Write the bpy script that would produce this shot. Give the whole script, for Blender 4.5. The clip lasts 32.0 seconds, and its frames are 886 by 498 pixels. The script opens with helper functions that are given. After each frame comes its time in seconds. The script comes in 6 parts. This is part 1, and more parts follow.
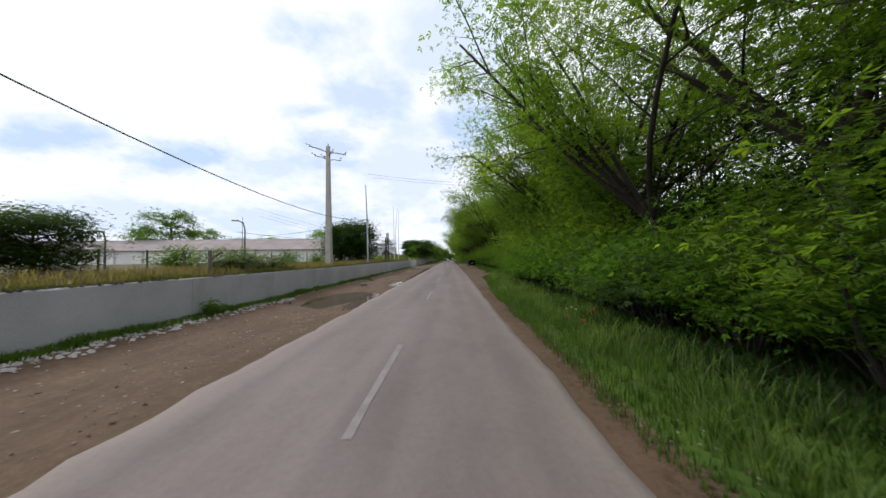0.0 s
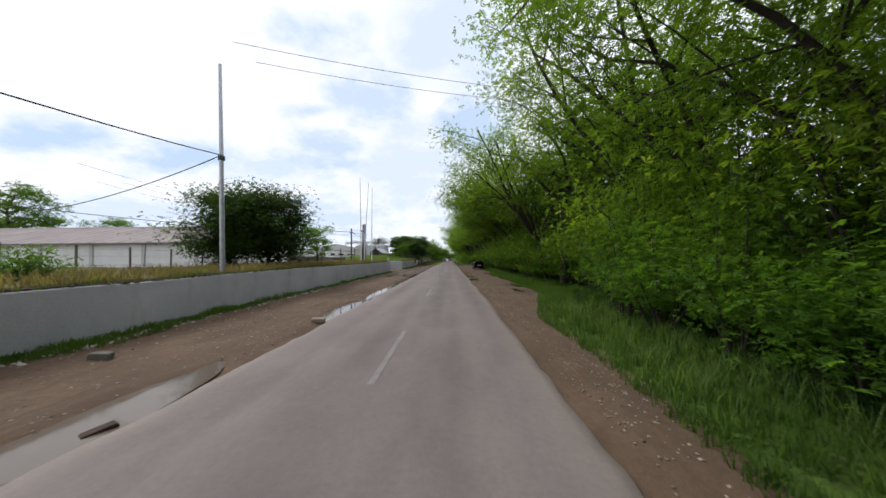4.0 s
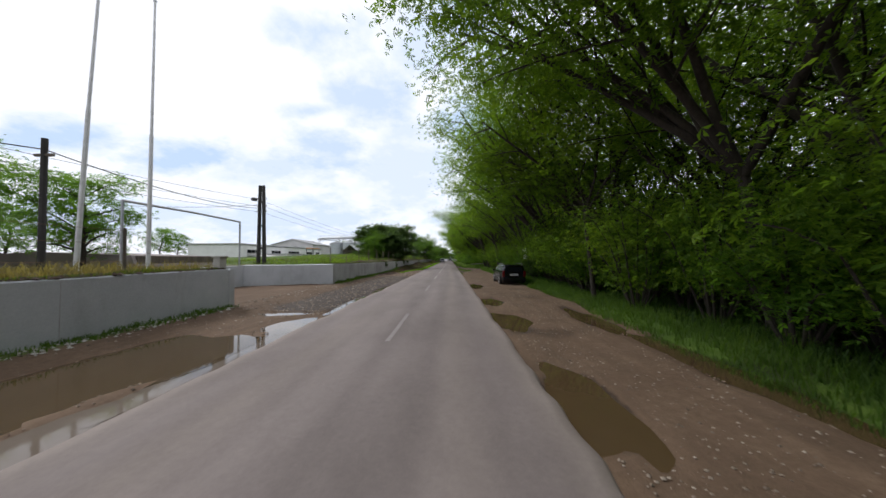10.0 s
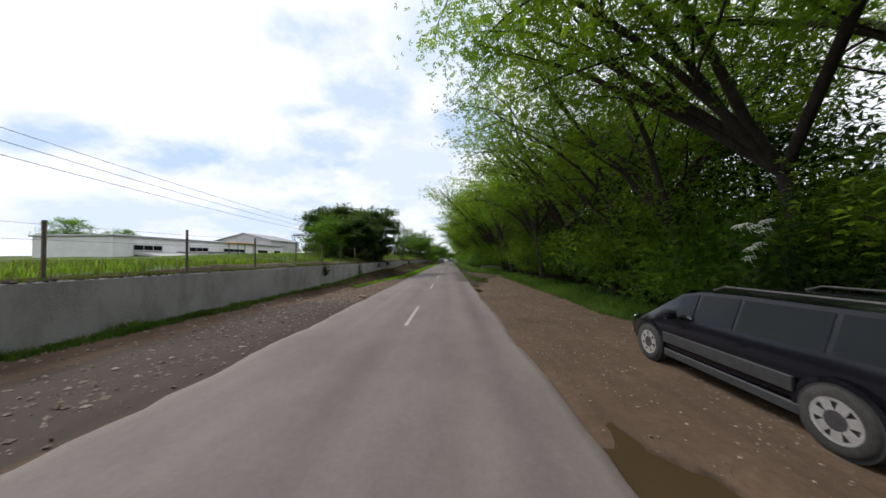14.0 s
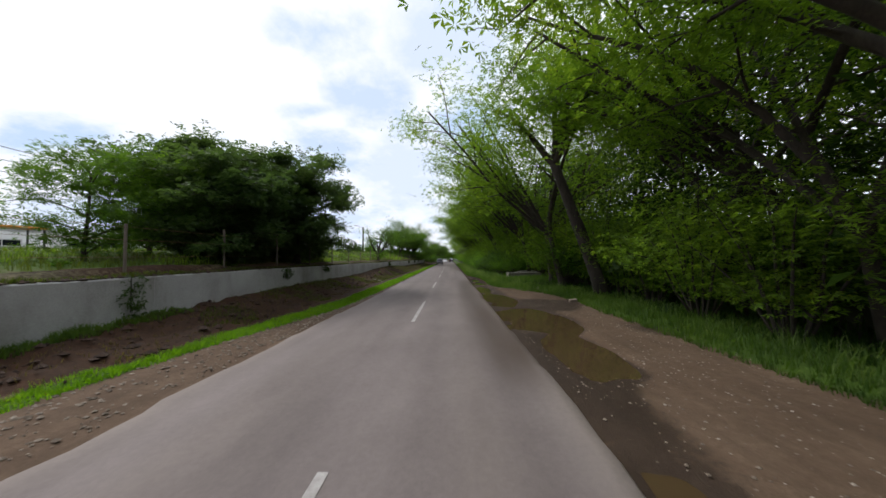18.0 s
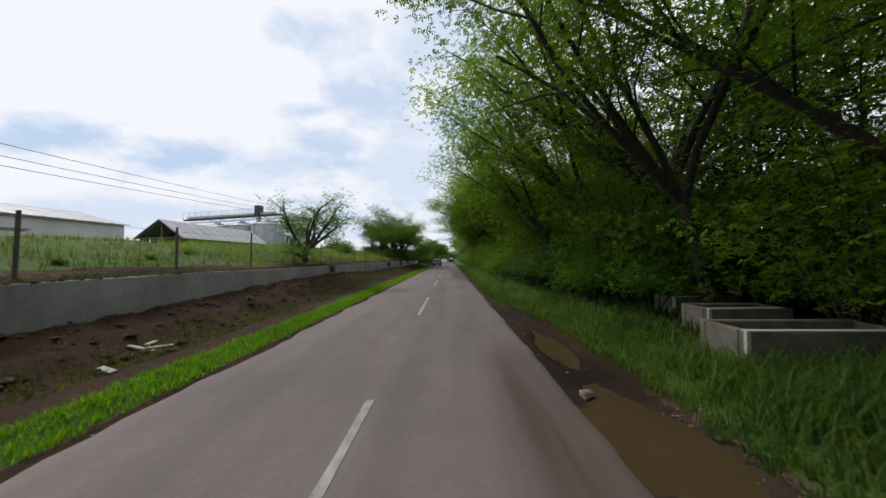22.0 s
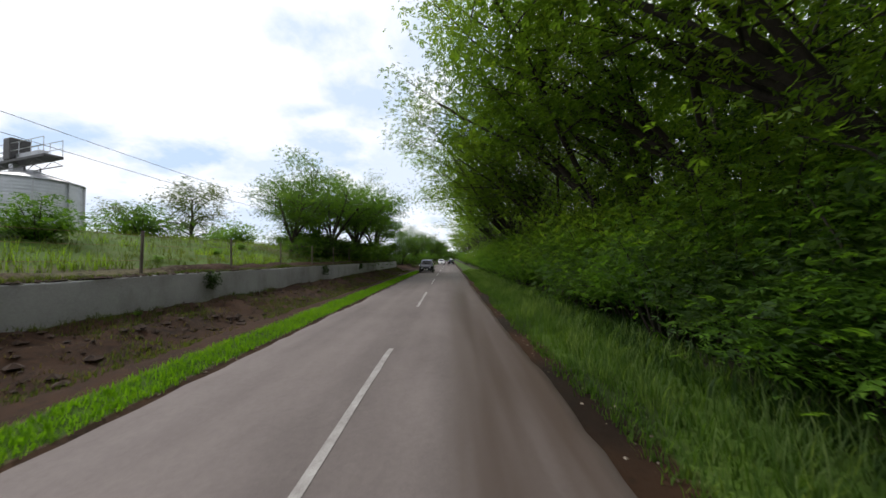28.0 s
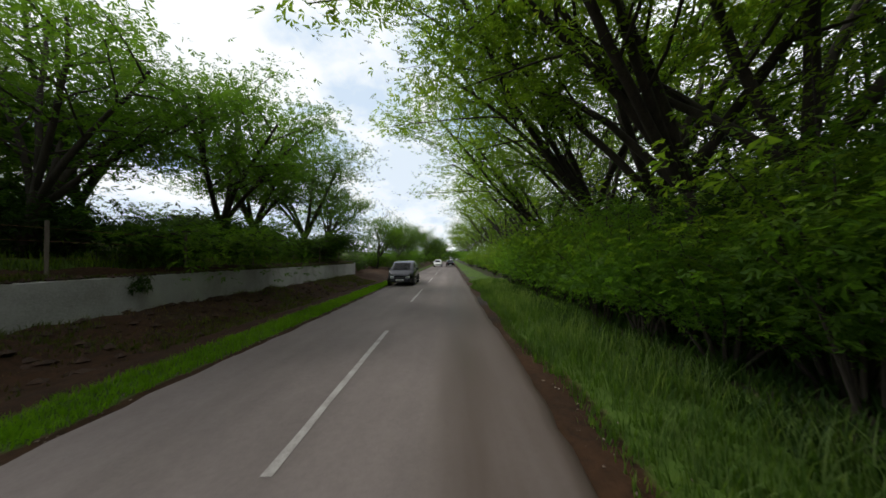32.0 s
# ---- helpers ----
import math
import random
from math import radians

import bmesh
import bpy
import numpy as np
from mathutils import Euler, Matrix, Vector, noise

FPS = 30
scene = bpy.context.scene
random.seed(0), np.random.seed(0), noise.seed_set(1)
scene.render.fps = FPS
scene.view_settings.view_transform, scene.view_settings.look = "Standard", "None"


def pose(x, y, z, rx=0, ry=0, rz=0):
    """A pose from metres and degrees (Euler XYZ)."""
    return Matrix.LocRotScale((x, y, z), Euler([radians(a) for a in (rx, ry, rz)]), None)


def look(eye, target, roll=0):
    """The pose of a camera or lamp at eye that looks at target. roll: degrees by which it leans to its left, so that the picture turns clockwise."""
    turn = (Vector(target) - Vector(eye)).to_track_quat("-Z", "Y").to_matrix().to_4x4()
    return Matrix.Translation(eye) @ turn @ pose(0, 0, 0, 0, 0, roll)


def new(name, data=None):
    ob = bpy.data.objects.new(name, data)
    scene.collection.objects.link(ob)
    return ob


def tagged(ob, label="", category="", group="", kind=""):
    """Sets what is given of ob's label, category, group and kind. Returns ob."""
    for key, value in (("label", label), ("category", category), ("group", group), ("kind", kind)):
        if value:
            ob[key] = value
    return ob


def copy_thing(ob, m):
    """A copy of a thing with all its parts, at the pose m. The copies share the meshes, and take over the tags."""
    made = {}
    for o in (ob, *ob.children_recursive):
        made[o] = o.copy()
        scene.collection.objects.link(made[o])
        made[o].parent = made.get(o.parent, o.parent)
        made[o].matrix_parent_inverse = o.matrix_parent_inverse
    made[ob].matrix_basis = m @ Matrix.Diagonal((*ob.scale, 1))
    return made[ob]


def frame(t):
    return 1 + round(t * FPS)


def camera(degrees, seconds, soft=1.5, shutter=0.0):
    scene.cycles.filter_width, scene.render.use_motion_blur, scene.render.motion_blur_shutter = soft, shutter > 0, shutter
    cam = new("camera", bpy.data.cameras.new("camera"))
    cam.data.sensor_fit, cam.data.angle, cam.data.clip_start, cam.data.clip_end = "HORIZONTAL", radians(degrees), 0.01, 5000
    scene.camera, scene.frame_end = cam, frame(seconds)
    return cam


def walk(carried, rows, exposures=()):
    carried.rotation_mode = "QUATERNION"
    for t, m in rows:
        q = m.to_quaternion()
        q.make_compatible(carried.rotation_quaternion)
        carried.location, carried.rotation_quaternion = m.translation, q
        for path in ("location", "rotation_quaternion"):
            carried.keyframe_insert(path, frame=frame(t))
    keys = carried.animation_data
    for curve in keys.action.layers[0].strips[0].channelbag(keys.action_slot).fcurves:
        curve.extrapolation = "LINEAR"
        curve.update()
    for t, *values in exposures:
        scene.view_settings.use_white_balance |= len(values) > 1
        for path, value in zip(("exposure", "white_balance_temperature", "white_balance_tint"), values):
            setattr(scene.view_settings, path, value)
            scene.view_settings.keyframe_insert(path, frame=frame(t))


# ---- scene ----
cam = camera(111.14, 32.0, 1.5, 0.12)
# x across the road, y along it, z up; the camera rides level on a car's roof in the right lane
# t, x, y, height
RIDE = [
    (0.0, -0.53, 0.00, 1.77), (1.0, -0.50, 4.62, 1.79), (2.0, -0.45, 9.26, 1.81), (3.0, -0.39, 13.91, 1.82), (4.0, -0.33, 18.57, 1.82), (5.0, -0.28, 23.21, 1.82),
    (6.0, -0.21, 27.86, 1.82), (7.0, -0.14, 32.50, 1.82), (8.0, -0.06, 37.15, 1.82), (9.0, -0.02, 41.77, 1.80), (10.0, -0.02, 46.38, 1.79), (11.0, -0.04, 50.97, 1.79),
    (12.0, -0.07, 55.56, 1.80), (13.0, -0.11, 60.16, 1.80), (14.0, -0.15, 64.78, 1.81), (15.0, -0.19, 69.42, 1.81), (16.0, -0.22, 74.08, 1.81), (17.0, -0.24, 78.75, 1.81),
    (18.0, -0.24, 83.43, 1.81), (19.0, -0.23, 88.12, 1.82), (20.0, -0.24, 92.80, 1.82), (21.0, -0.25, 97.47, 1.82), (22.0, -0.27, 102.12, 1.80), (23.0, -0.28, 106.75, 1.79),
    (24.0, -0.27, 111.39, 1.79), (25.0, -0.24, 116.01, 1.79), (26.0, -0.21, 120.63, 1.80), (27.0, -0.17, 125.25, 1.80), (28.0, -0.13, 129.87, 1.81), (29.0, -0.07, 134.49, 1.81),
    (30.0, -0.01, 139.11, 1.81), (31.0, 0.04, 143.73, 1.81), (32.0, 0.10, 148.35, 1.81)]
walk(cam, [(t, pose(x, y, z, 91.74, 0.50, 1.32)) for t, x, y, z in RIDE], [(0.0, -0.06, 6500, 10), (19.0, -0.06, 6500, 10), (21.3, -0.3, 6550, 10), (24.0, -0.02, 6550, 10), (28.0, -0.02, 6600, 9), (31.0, 0.0, 6700, 7), (32.0, -0.1, 6750, 6)])

# ---- daylight: bright broken cloud, the sun veiled ahead on the open side ----
SUN_EL, SUN_AZ = 48.0, 150.0          # elevation; direction of the sun, degrees anticlockwise from +x
world = bpy.data.worlds.new("sky")
scene.world = world
world.use_nodes = True


def nodes_of(tree):
    tree.nodes.clear()

    def add(kind, **given):
        n = tree.nodes.new(kind)
        for key, value in given.items():
            if key in n.inputs.keys():
                n.inputs[key].default_value = value
            else:
                setattr(n, key, value)
        return n
    return add, tree.links.new


def ramp(add, stops):
    r = add("ShaderNodeValToRGB")
    e = r.color_ramp.elements
    while len(e) < len(stops):
        e.new(0.5)
    for el, (p, c) in zip(e, stops):
        el.position, el.color = p, (*c, 1) if len(c) == 3 else c
    return r


def grey(v):
    return (v, v, v)


add, link = nodes_of(world.node_tree)


def calc(op, a, b=None, clamp=False):
    n = add("ShaderNodeMath", operation=op, use_clamp=clamp)
    for k, v in enumerate((a, b)):
        if hasattr(v, "is_linked"):
            link(v, n.inputs[k])
        elif v is not None:
            n.inputs[k].default_value = v
    return n.outputs[0]


sky = add("ShaderNodeTexSky", sky_type="NISHITA", sun_disc=False, sun_elevation=radians(SUN_EL),
          sun_rotation=radians(90 - SUN_AZ), air_density=1.0, dust_density=1.5, ozone_density=1.0)
tc = add("ShaderNodeTexCoord")
sep = add("ShaderNodeSeparateXYZ")
link(tc.outputs["Generated"], sep.inputs[0])
lift = calc("ADD", calc("MAXIMUM", sep.outputs["Z"], 0.0), 0.38)
flat = add("ShaderNodeVectorMath", operation="DIVIDE")
both = add("ShaderNodeCombineXYZ")
for k in range(3):
    link(lift, both.inputs[k])
link(tc.outputs["Generated"], flat.inputs[0])
link(both.outputs[0], flat.inputs[1])
big = add("ShaderNodeTexNoise", Scale=2.6, Detail=7.0, Roughness=0.55, Distortion=0.2)
link(flat.outputs[0], big.inputs["Vector"])
fine = add("ShaderNodeTexNoise", Scale=9.0, Detail=6.0, Roughness=0.6)
link(flat.outputs[0], fine.inputs["Vector"])
ahead = calc("MAXIMUM", sep.outputs["Y"], 0.05)
su, sv = calc("DIVIDE", sep.outputs["X"], ahead), calc("DIVIDE", sep.outputs["Z"], ahead)
ragged = calc("ADD", calc("MULTIPLY", calc("SUBTRACT", big.outputs["Fac"], 0.5), 2.6), calc("MULTIPLY", calc("SUBTRACT", fine.outputs["Fac"], 0.5), 2.2))
# thin places in the cloud ahead: bearing, height, half widths, depth
gaps = None
for u0, v0, ru, rv, deep in ((-0.44, 0.77, 0.17, 0.1, 0.8), (-0.27, 0.53, 0.15, 0.12, 0.75), (-1.35, 0.43, 0.24, 0.075, 1.0), (-0.93, 0.34, 0.2, 0.06, 1.0), (-0.42, 0.37, 0.2, 0.1, 0.8),
                             (-0.6, 0.31, 0.3, 0.07, 0.6), (-0.46, 0.5, 0.1, 0.03, 0.7), (0.1, 0.45, 0.14, 0.1, 0.9), (-0.16, 0.3, 0.2, 0.2, 0.5), (0.02, 0.75, 0.2, 0.2, 0.55), (-1.2, 0.16, 0.5, 0.06, 0.6), (-0.5, 0.13, 0.45, 0.08, 0.65)):
    du, dv = calc("DIVIDE", calc("SUBTRACT", su, u0), ru), calc("DIVIDE", calc("SUBTRACT", sv, v0), rv)
    far = calc("SQRT", calc("ADD", calc("MULTIPLY", du, du), calc("MULTIPLY", dv, dv)))
    g = calc("MULTIPLY", calc("MULTIPLY", calc("ADD", calc("SUBTRACT", 1.35, far), ragged), 1.0, True), deep)
    gaps = g if gaps is None else calc("MAXIMUM", gaps, g)
thin = ramp(add, [(0.3, grey(0.85)), (0.5, grey(0.0))])
link(big.outputs["Fac"], thin.inputs[0])
behind = calc("MULTIPLY", thin.outputs[0], calc("LESS_THAN", sep.outputs["Y"], 0.05))
open_sky = calc("MAXIMUM", gaps, behind)
# cloud: white and bright, bluish grey where it thins
shade = add("ShaderNodeMixRGB")
shade.inputs[1].default_value, shade.inputs[2].default_value = (10.8, 11.1, 11.9, 1), (6.3, 8.1, 10.8, 1)
link(open_sky, shade.inputs[0])
mixed = add("ShaderNodeMixRGB")
link(calc("MULTIPLY", open_sky, 0.12), mixed.inputs[0])
link(shade.outputs[0], mixed.inputs[1])
link(sky.outputs[0], mixed.inputs[2])
bg = add("ShaderNodeBackground", Strength=0.1)
link(mixed.outputs[0], bg.inputs[0])
link(bg.outputs[0], add("ShaderNodeOutputWorld").inputs[0])

sun_data = bpy.data.lights.new("sun", "SUN")
sun_data.energy, sun_data.angle, sun_data.color = 2.5, radians(14), (1.0, 0.98, 0.95)
sun = new("sun", sun_data)
sun_way = Vector((math.cos(radians(SUN_AZ)) * math.cos(radians(SUN_EL)), math.sin(radians(SUN_AZ)) * math.cos(radians(SUN_EL)), math.sin(radians(SUN_EL))))
sun.matrix_world = look(sun_way * 100, (0, 0, 0))


# ---- materials ----
def material(name):
    m = bpy.data.materials.new(name)
    m.use_nodes = True
    add, link = nodes_of(m.node_tree)
    out = add("ShaderNodeOutputMaterial")
    sh = add("ShaderNodeBsdfPrincipled")
    link(sh.outputs[0], out.inputs[0])
    return m, add, link, sh


def place(add, link, scale=(1, 1, 1), world_space=True):
    mp = add("ShaderNodeMapping")
    mp.inputs["Scale"].default_value = scale
    if world_space:
        link(add("ShaderNodeNewGeometry").outputs["Position"], mp.inputs[0])
    else:
        link(add("ShaderNodeTexCoord").outputs["Object"], mp.inputs[0])
    return mp.outputs[0]


def noise_of(add, link, at, scale, detail=4.0, rough=0.6):
    n = add("ShaderNodeTexNoise", Scale=scale, Detail=detail, Roughness=rough)
    link(at, n.inputs["Vector"])
    return n.outputs["Fac"]


def mix(add, link, fac, a, b, blend="MIX"):
    m = add("ShaderNodeMixRGB", blend_type=blend)
    for k, v in enumerate((fac, a, b)):
        if hasattr(v, "is_linked"):
            link(v, m.inputs[k])
        elif k == 0:
            m.inputs[0].default_value = v
        else:
            m.inputs[k].default_value = (*v, 1)
    return m.outputs[0]


def bump(add, link, sh, height, strength=0.4, distance=0.02):
    b = add("ShaderNodeBump", Strength=strength, Distance=distance)
    link(height, b.inputs["Height"])
    link(b.outputs[0], sh.inputs["Normal"])


def plain(name, dark, light, scale=6.0, rough=0.7, metal=0.0, relief=0.2, fine=40.0, world_space=True, stretch=(1, 1, 1)):
    """Two tones mixed by stains and by a finer grain, with relief."""
    m, add, link, sh = material(name)
    at = place(add, link, stretch, world_space)
    a, b = noise_of(add, link, at, scale), noise_of(add, link, at, fine, 3.0, 0.7)
    both = mix(add, link, 0.35, a, b)
    r = ramp(add, [(0.32, dark), (0.68, light)])
    link(both, r.inputs[0])
    link(r.outputs[0], sh.inputs["Base Color"])
    sh.inputs["Roughness"].default_value, sh.inputs["Metallic"].default_value = rough, metal
    if relief:
        bump(add, link, sh, both, relief, 0.01)
    return m


def leaf(name, dark, light, yellow, gloss=0.6):
    m, add, link, sh = material(name)
    at = place(add, link)
    n = noise_of(add, link, at, 0.35, 3.0)
    f = noise_of(add, link, at, 7.0, 2.0)
    r = ramp(add, [(0.34, dark), (0.56, light), (0.74, yellow)])
    link(mix(add, link, 0.5, n, f), r.inputs[0])
    own = add("ShaderNodeObjectInfo")
    h = add("ShaderNodeHueSaturation")
    span = add("ShaderNodeMapRange")
    span.inputs[3].default_value, span.inputs[4].default_value = 0.75, 1.2
    link(own.outputs["Random"], span.inputs[0])
    link(span.outputs[0], h.inputs["Value"])
    link(r.outputs[0], h.inputs["Color"])
    link(h.outputs[0], sh.inputs["Base Color"])
    sh.inputs["Roughness"].default_value = gloss
    sh.inputs["Specular IOR Level"].default_value = 0.12
    thin = add("ShaderNodeBsdfTranslucent")
    link(mix(add, link, 1.0, h.outputs[0], (2.2, 2.2, 1.1), "MULTIPLY"), thin.inputs[0])
    mixer = add("ShaderNodeMixShader", Fac=0.5)
    link(sh.outputs[0], mixer.inputs[1])
    link(thin.outputs[0], mixer.inputs[2])
    for n in m.node_tree.nodes:
        if n.bl_idname == "ShaderNodeOutputMaterial":
            link(mixer.outputs[0], n.inputs[0])
    return m


LEAF_ACACIA = leaf("acacia_leaves", (0.034, 0.076, 0.011), (0.108, 0.18, 0.02), (0.26, 0.315, 0.034))
# own dark green of elder and ivy; inside the wood it paints shade into leaves
LEAF_DARK_OR_SHADED = leaf("dark_or_shaded_leaves", (0.014, 0.03, 0.009), (0.03, 0.058, 0.014), (0.055, 0.092, 0.02))
LEAF_SHRUB = leaf("shrub_leaves", (0.03, 0.072, 0.011), (0.08, 0.162, 0.018), (0.155, 0.24, 0.032))
LEAF_WALNUT = leaf("walnut_leaves", (0.026, 0.058, 0.01), (0.062, 0.12, 0.016), (0.115, 0.18, 0.028))
LEAF_CHESTNUT = leaf("chestnut_leaves", (0.022, 0.042, 0.018), (0.045, 0.076, 0.028), (0.075, 0.112, 0.042))
LEAF_HAZEL = leaf("broad_dull_leaves", (0.025, 0.05, 0.016), (0.055, 0.095, 0.032), (0.09, 0.14, 0.05))
LEAF_GREY = leaf("grey_green_leaves", (0.05, 0.075, 0.035), (0.09, 0.12, 0.06), (0.12, 0.15, 0.08))
GRASS = leaf("grass_blades", (0.026, 0.054, 0.012), (0.058, 0.105, 0.02), (0.12, 0.158, 0.04))
TALL_GRASS = leaf("tall_pale_grass", (0.06, 0.1, 0.03), (0.11, 0.16, 0.05), (0.19, 0.22, 0.085))
DRY_GRASS = leaf("dry_grass", (0.06, 0.052, 0.024), (0.11, 0.09, 0.045), (0.165, 0.135, 0.068))
BARK = plain("bark", (0.012, 0.009, 0.007), (0.055, 0.043, 0.033), 5.0, 0.95, 0, 0.9, 30.0, True, (1, 1, 0.25))
CONCRETE = plain("pole_concrete", (0.3, 0.285, 0.26), (0.46, 0.44, 0.4), 2.0, 0.9, 0, 0.3)
DARK_STEEL = plain("dark_steel", (0.03, 0.03, 0.032), (0.07, 0.065, 0.065), 8.0, 0.6, 0.3)
GALV = plain("galvanised_steel", (0.3, 0.31, 0.33), (0.5, 0.51, 0.53), 6.0, 0.42, 0.75, 0.1)
PALE_PAINT = plain("pale_painted_steel", (0.5, 0.5, 0.5), (0.7, 0.7, 0.7), 6.0, 0.5, 0.1, 0.1)
RUST = plain("rusty_steel", (0.1, 0.045, 0.02), (0.26, 0.14, 0.08), 14.0, 0.85, 0.2, 0.4)
CABLE = plain("cable_rubber", (0.012, 0.012, 0.012), (0.03, 0.03, 0.03), 8.0, 0.7, 0, 0)
PLASTER = plain("white_plaster", (0.62, 0.62, 0.6), (0.8, 0.8, 0.78), 0.8, 0.9, 0, 0.15)
GREY_PLASTER = plain("grey_plaster", (0.4, 0.39, 0.38), (0.56, 0.55, 0.53), 0.6, 0.9, 0, 0.2)
BRICK_RED = plain("red_brick", (0.22, 0.1, 0.06), (0.38, 0.19, 0.12), 3.0, 0.9, 0, 0.3)
ROOF_SHEET = plain("weathered_roof_sheets", (0.17, 0.14, 0.138), (0.27, 0.23, 0.225), 0.5, 0.85, 0, 0.3)
ROOF_GREY = plain("grey_roof_sheets", (0.28, 0.28, 0.29), (0.44, 0.44, 0.45), 0.6, 0.6, 0.2, 0.2)
OLD_WOOD = plain("old_wood", (0.05, 0.04, 0.032), (0.16, 0.13, 0.1), 3.0, 0.9, 0, 0.5, 40, True, (1, 1, 0.2))
TARRED = plain("tarred_pole_wood", (0.014, 0.013, 0.013), (0.05, 0.045, 0.042), 3.0, 0.85, 0, 0.5, 40, True, (1, 1, 0.2))


def stones():
    m, add, link, sh = material("loose_stone")
    r = ramp(add, [(0.0, (0.1, 0.075, 0.055)), (0.5, (0.22, 0.175, 0.135)), (0.85, (0.27, 0.22, 0.175)), (1.0, (0.36, 0.31, 0.26))])
    link(add("ShaderNodeNewGeometry").outputs["Random Per Island"], r.inputs[0])
    n = ramp(add, [(0.3, grey(0.7)), (0.7, grey(1.15))])
    link(noise_of(add, link, place(add, link), 40.0), n.inputs[0])
    link(mix(add, link, 1.0, r.outputs[0], n.outputs[0], "MULTIPLY"), sh.inputs["Base Color"])
    sh.inputs["Roughness"].default_value = 0.92
    return m


STONE = stones()
LINE_PAINT = plain("worn_line_paint", (0.18, 0.155, 0.15), (0.43, 0.41, 0.395), 4.0, 0.7, 0, 0.2, 55.0)
BLACK_PAINT = plain("black_car_paint", (0.006, 0.006, 0.009), (0.012, 0.012, 0.018), 3.0, 0.14, 0.3, 0)
GREY_PAINT = plain("dark_grey_car_paint", (0.01, 0.011, 0.018), (0.02, 0.022, 0.032), 3.0, 0.2, 0.4, 0)
WHITE_PAINT = plain("white_car_paint", (0.68, 0.68, 0.68), (0.76, 0.76, 0.76), 3.0, 0.2, 0, 0)
TRIM = plain("grey_plastic_trim", (0.018, 0.018, 0.019), (0.04, 0.04, 0.041), 8.0, 0.55, 0, 0.1)
TYRE = plain("tyre_rubber", (0.018, 0.018, 0.018), (0.05, 0.046, 0.042), 12.0, 0.9, 0, 0.3)
ALLOY = plain("alloy_rim", (0.5, 0.5, 0.5), (0.68, 0.68, 0.68), 12.0, 0.35, 0.7, 0)
PLATE = plain("number_plate_white", (0.7, 0.7, 0.7), (0.8, 0.8, 0.8), 20.0, 0.4, 0, 0)
DIM_GLASS = plain("tinted_window", (0.006, 0.008, 0.01), (0.011, 0.013, 0.016), 2.0, 0.06, 0, 0)
for n in DIM_GLASS.node_tree.nodes:
    if n.bl_idname == "ShaderNodeBsdfPrincipled":
        n.inputs["Specular IOR Level"].default_value = 0.16
RED_LAMP = plain("red_lamp_lens", (0.09, 0.005, 0.006), (0.14, 0.008, 0.009), 20.0, 0.15, 0, 0)
CLEAR_LAMP = plain("headlamp_lens", (0.5, 0.52, 0.54), (0.65, 0.67, 0.7), 20.0, 0.1, 0.2, 0)
ORANGE = plain("orange_lens", (0.6, 0.2, 0.02), (0.7, 0.26, 0.03), 20.0, 0.3, 0, 0)


def asphalt():
    m, add, link, sh = material("worn_asphalt")
    at = place(add, link)
    bands = noise_of(add, link, place(add, link, (1, 0.03, 1)), 1.3, 1.0, 0.5)
    spots = noise_of(add, link, place(add, link, (1, 0.45, 1)), 0.8, 6.0, 0.68)
    coarse = noise_of(add, link, at, 16.0, 4.0, 0.75)
    grain = noise_of(add, link, at, 130.0, 2.0, 0.8)
    r = ramp(add, [(0.32, (0.112, 0.092, 0.088)), (0.5, (0.154, 0.128, 0.123)), (0.7, (0.205, 0.173, 0.166))])
    link(mix(add, link, 0.5, bands, spots), r.inputs[0])
    g = ramp(add, [(0.25, grey(0.74)), (0.75, grey(1.2))])
    link(mix(add, link, 0.45, grain, coarse), g.inputs[0])
    base = mix(add, link, 1.0, r.outputs[0], g.outputs[0], "MULTIPLY")
    # dust blown in from the shoulders; further on dark damp tar strips, dirt and painted tree shade
    dust = add("ShaderNodeAttribute", attribute_name="dust")
    thin = ramp(add, [(0.3, grey(0.45)), (0.65, grey(1.0))])
    link(mix(add, link, 0.5, spots, coarse), thin.inputs[0])
    base = mix(add, link, mix(add, link, 1.0, dust.outputs["Fac"], thin.outputs[0], "MULTIPLY"), base, (0.265, 0.222, 0.19))
    damp_shade = add("ShaderNodeAttribute", attribute_name="damp_shade")
    edge = mix(add, link, 1.0, damp_shade.outputs["Fac"], noise_of(add, link, place(add, link, (1.2, 0.07, 1)), 1.4, 3.0), "MULTIPLY")
    e = ramp(add, [(0.16, grey(0)), (0.6, grey(1))])
    link(edge, e.inputs[0])
    base = mix(add, link, e.outputs[0], base, (0.078, 0.056, 0.047))
    link(base, sh.inputs["Base Color"])
    rr = ramp(add, [(0.0, grey(0.85)), (1.0, grey(0.55))])
    link(e.outputs[0], rr.inputs[0])
    link(rr.outputs[0], sh.inputs["Roughness"])
    sh.inputs["Specular IOR Level"].default_value = 0.3
    bump(add, link, sh, mix(add, link, 0.5, grain, coarse), 0.4, 0.008)
    return m


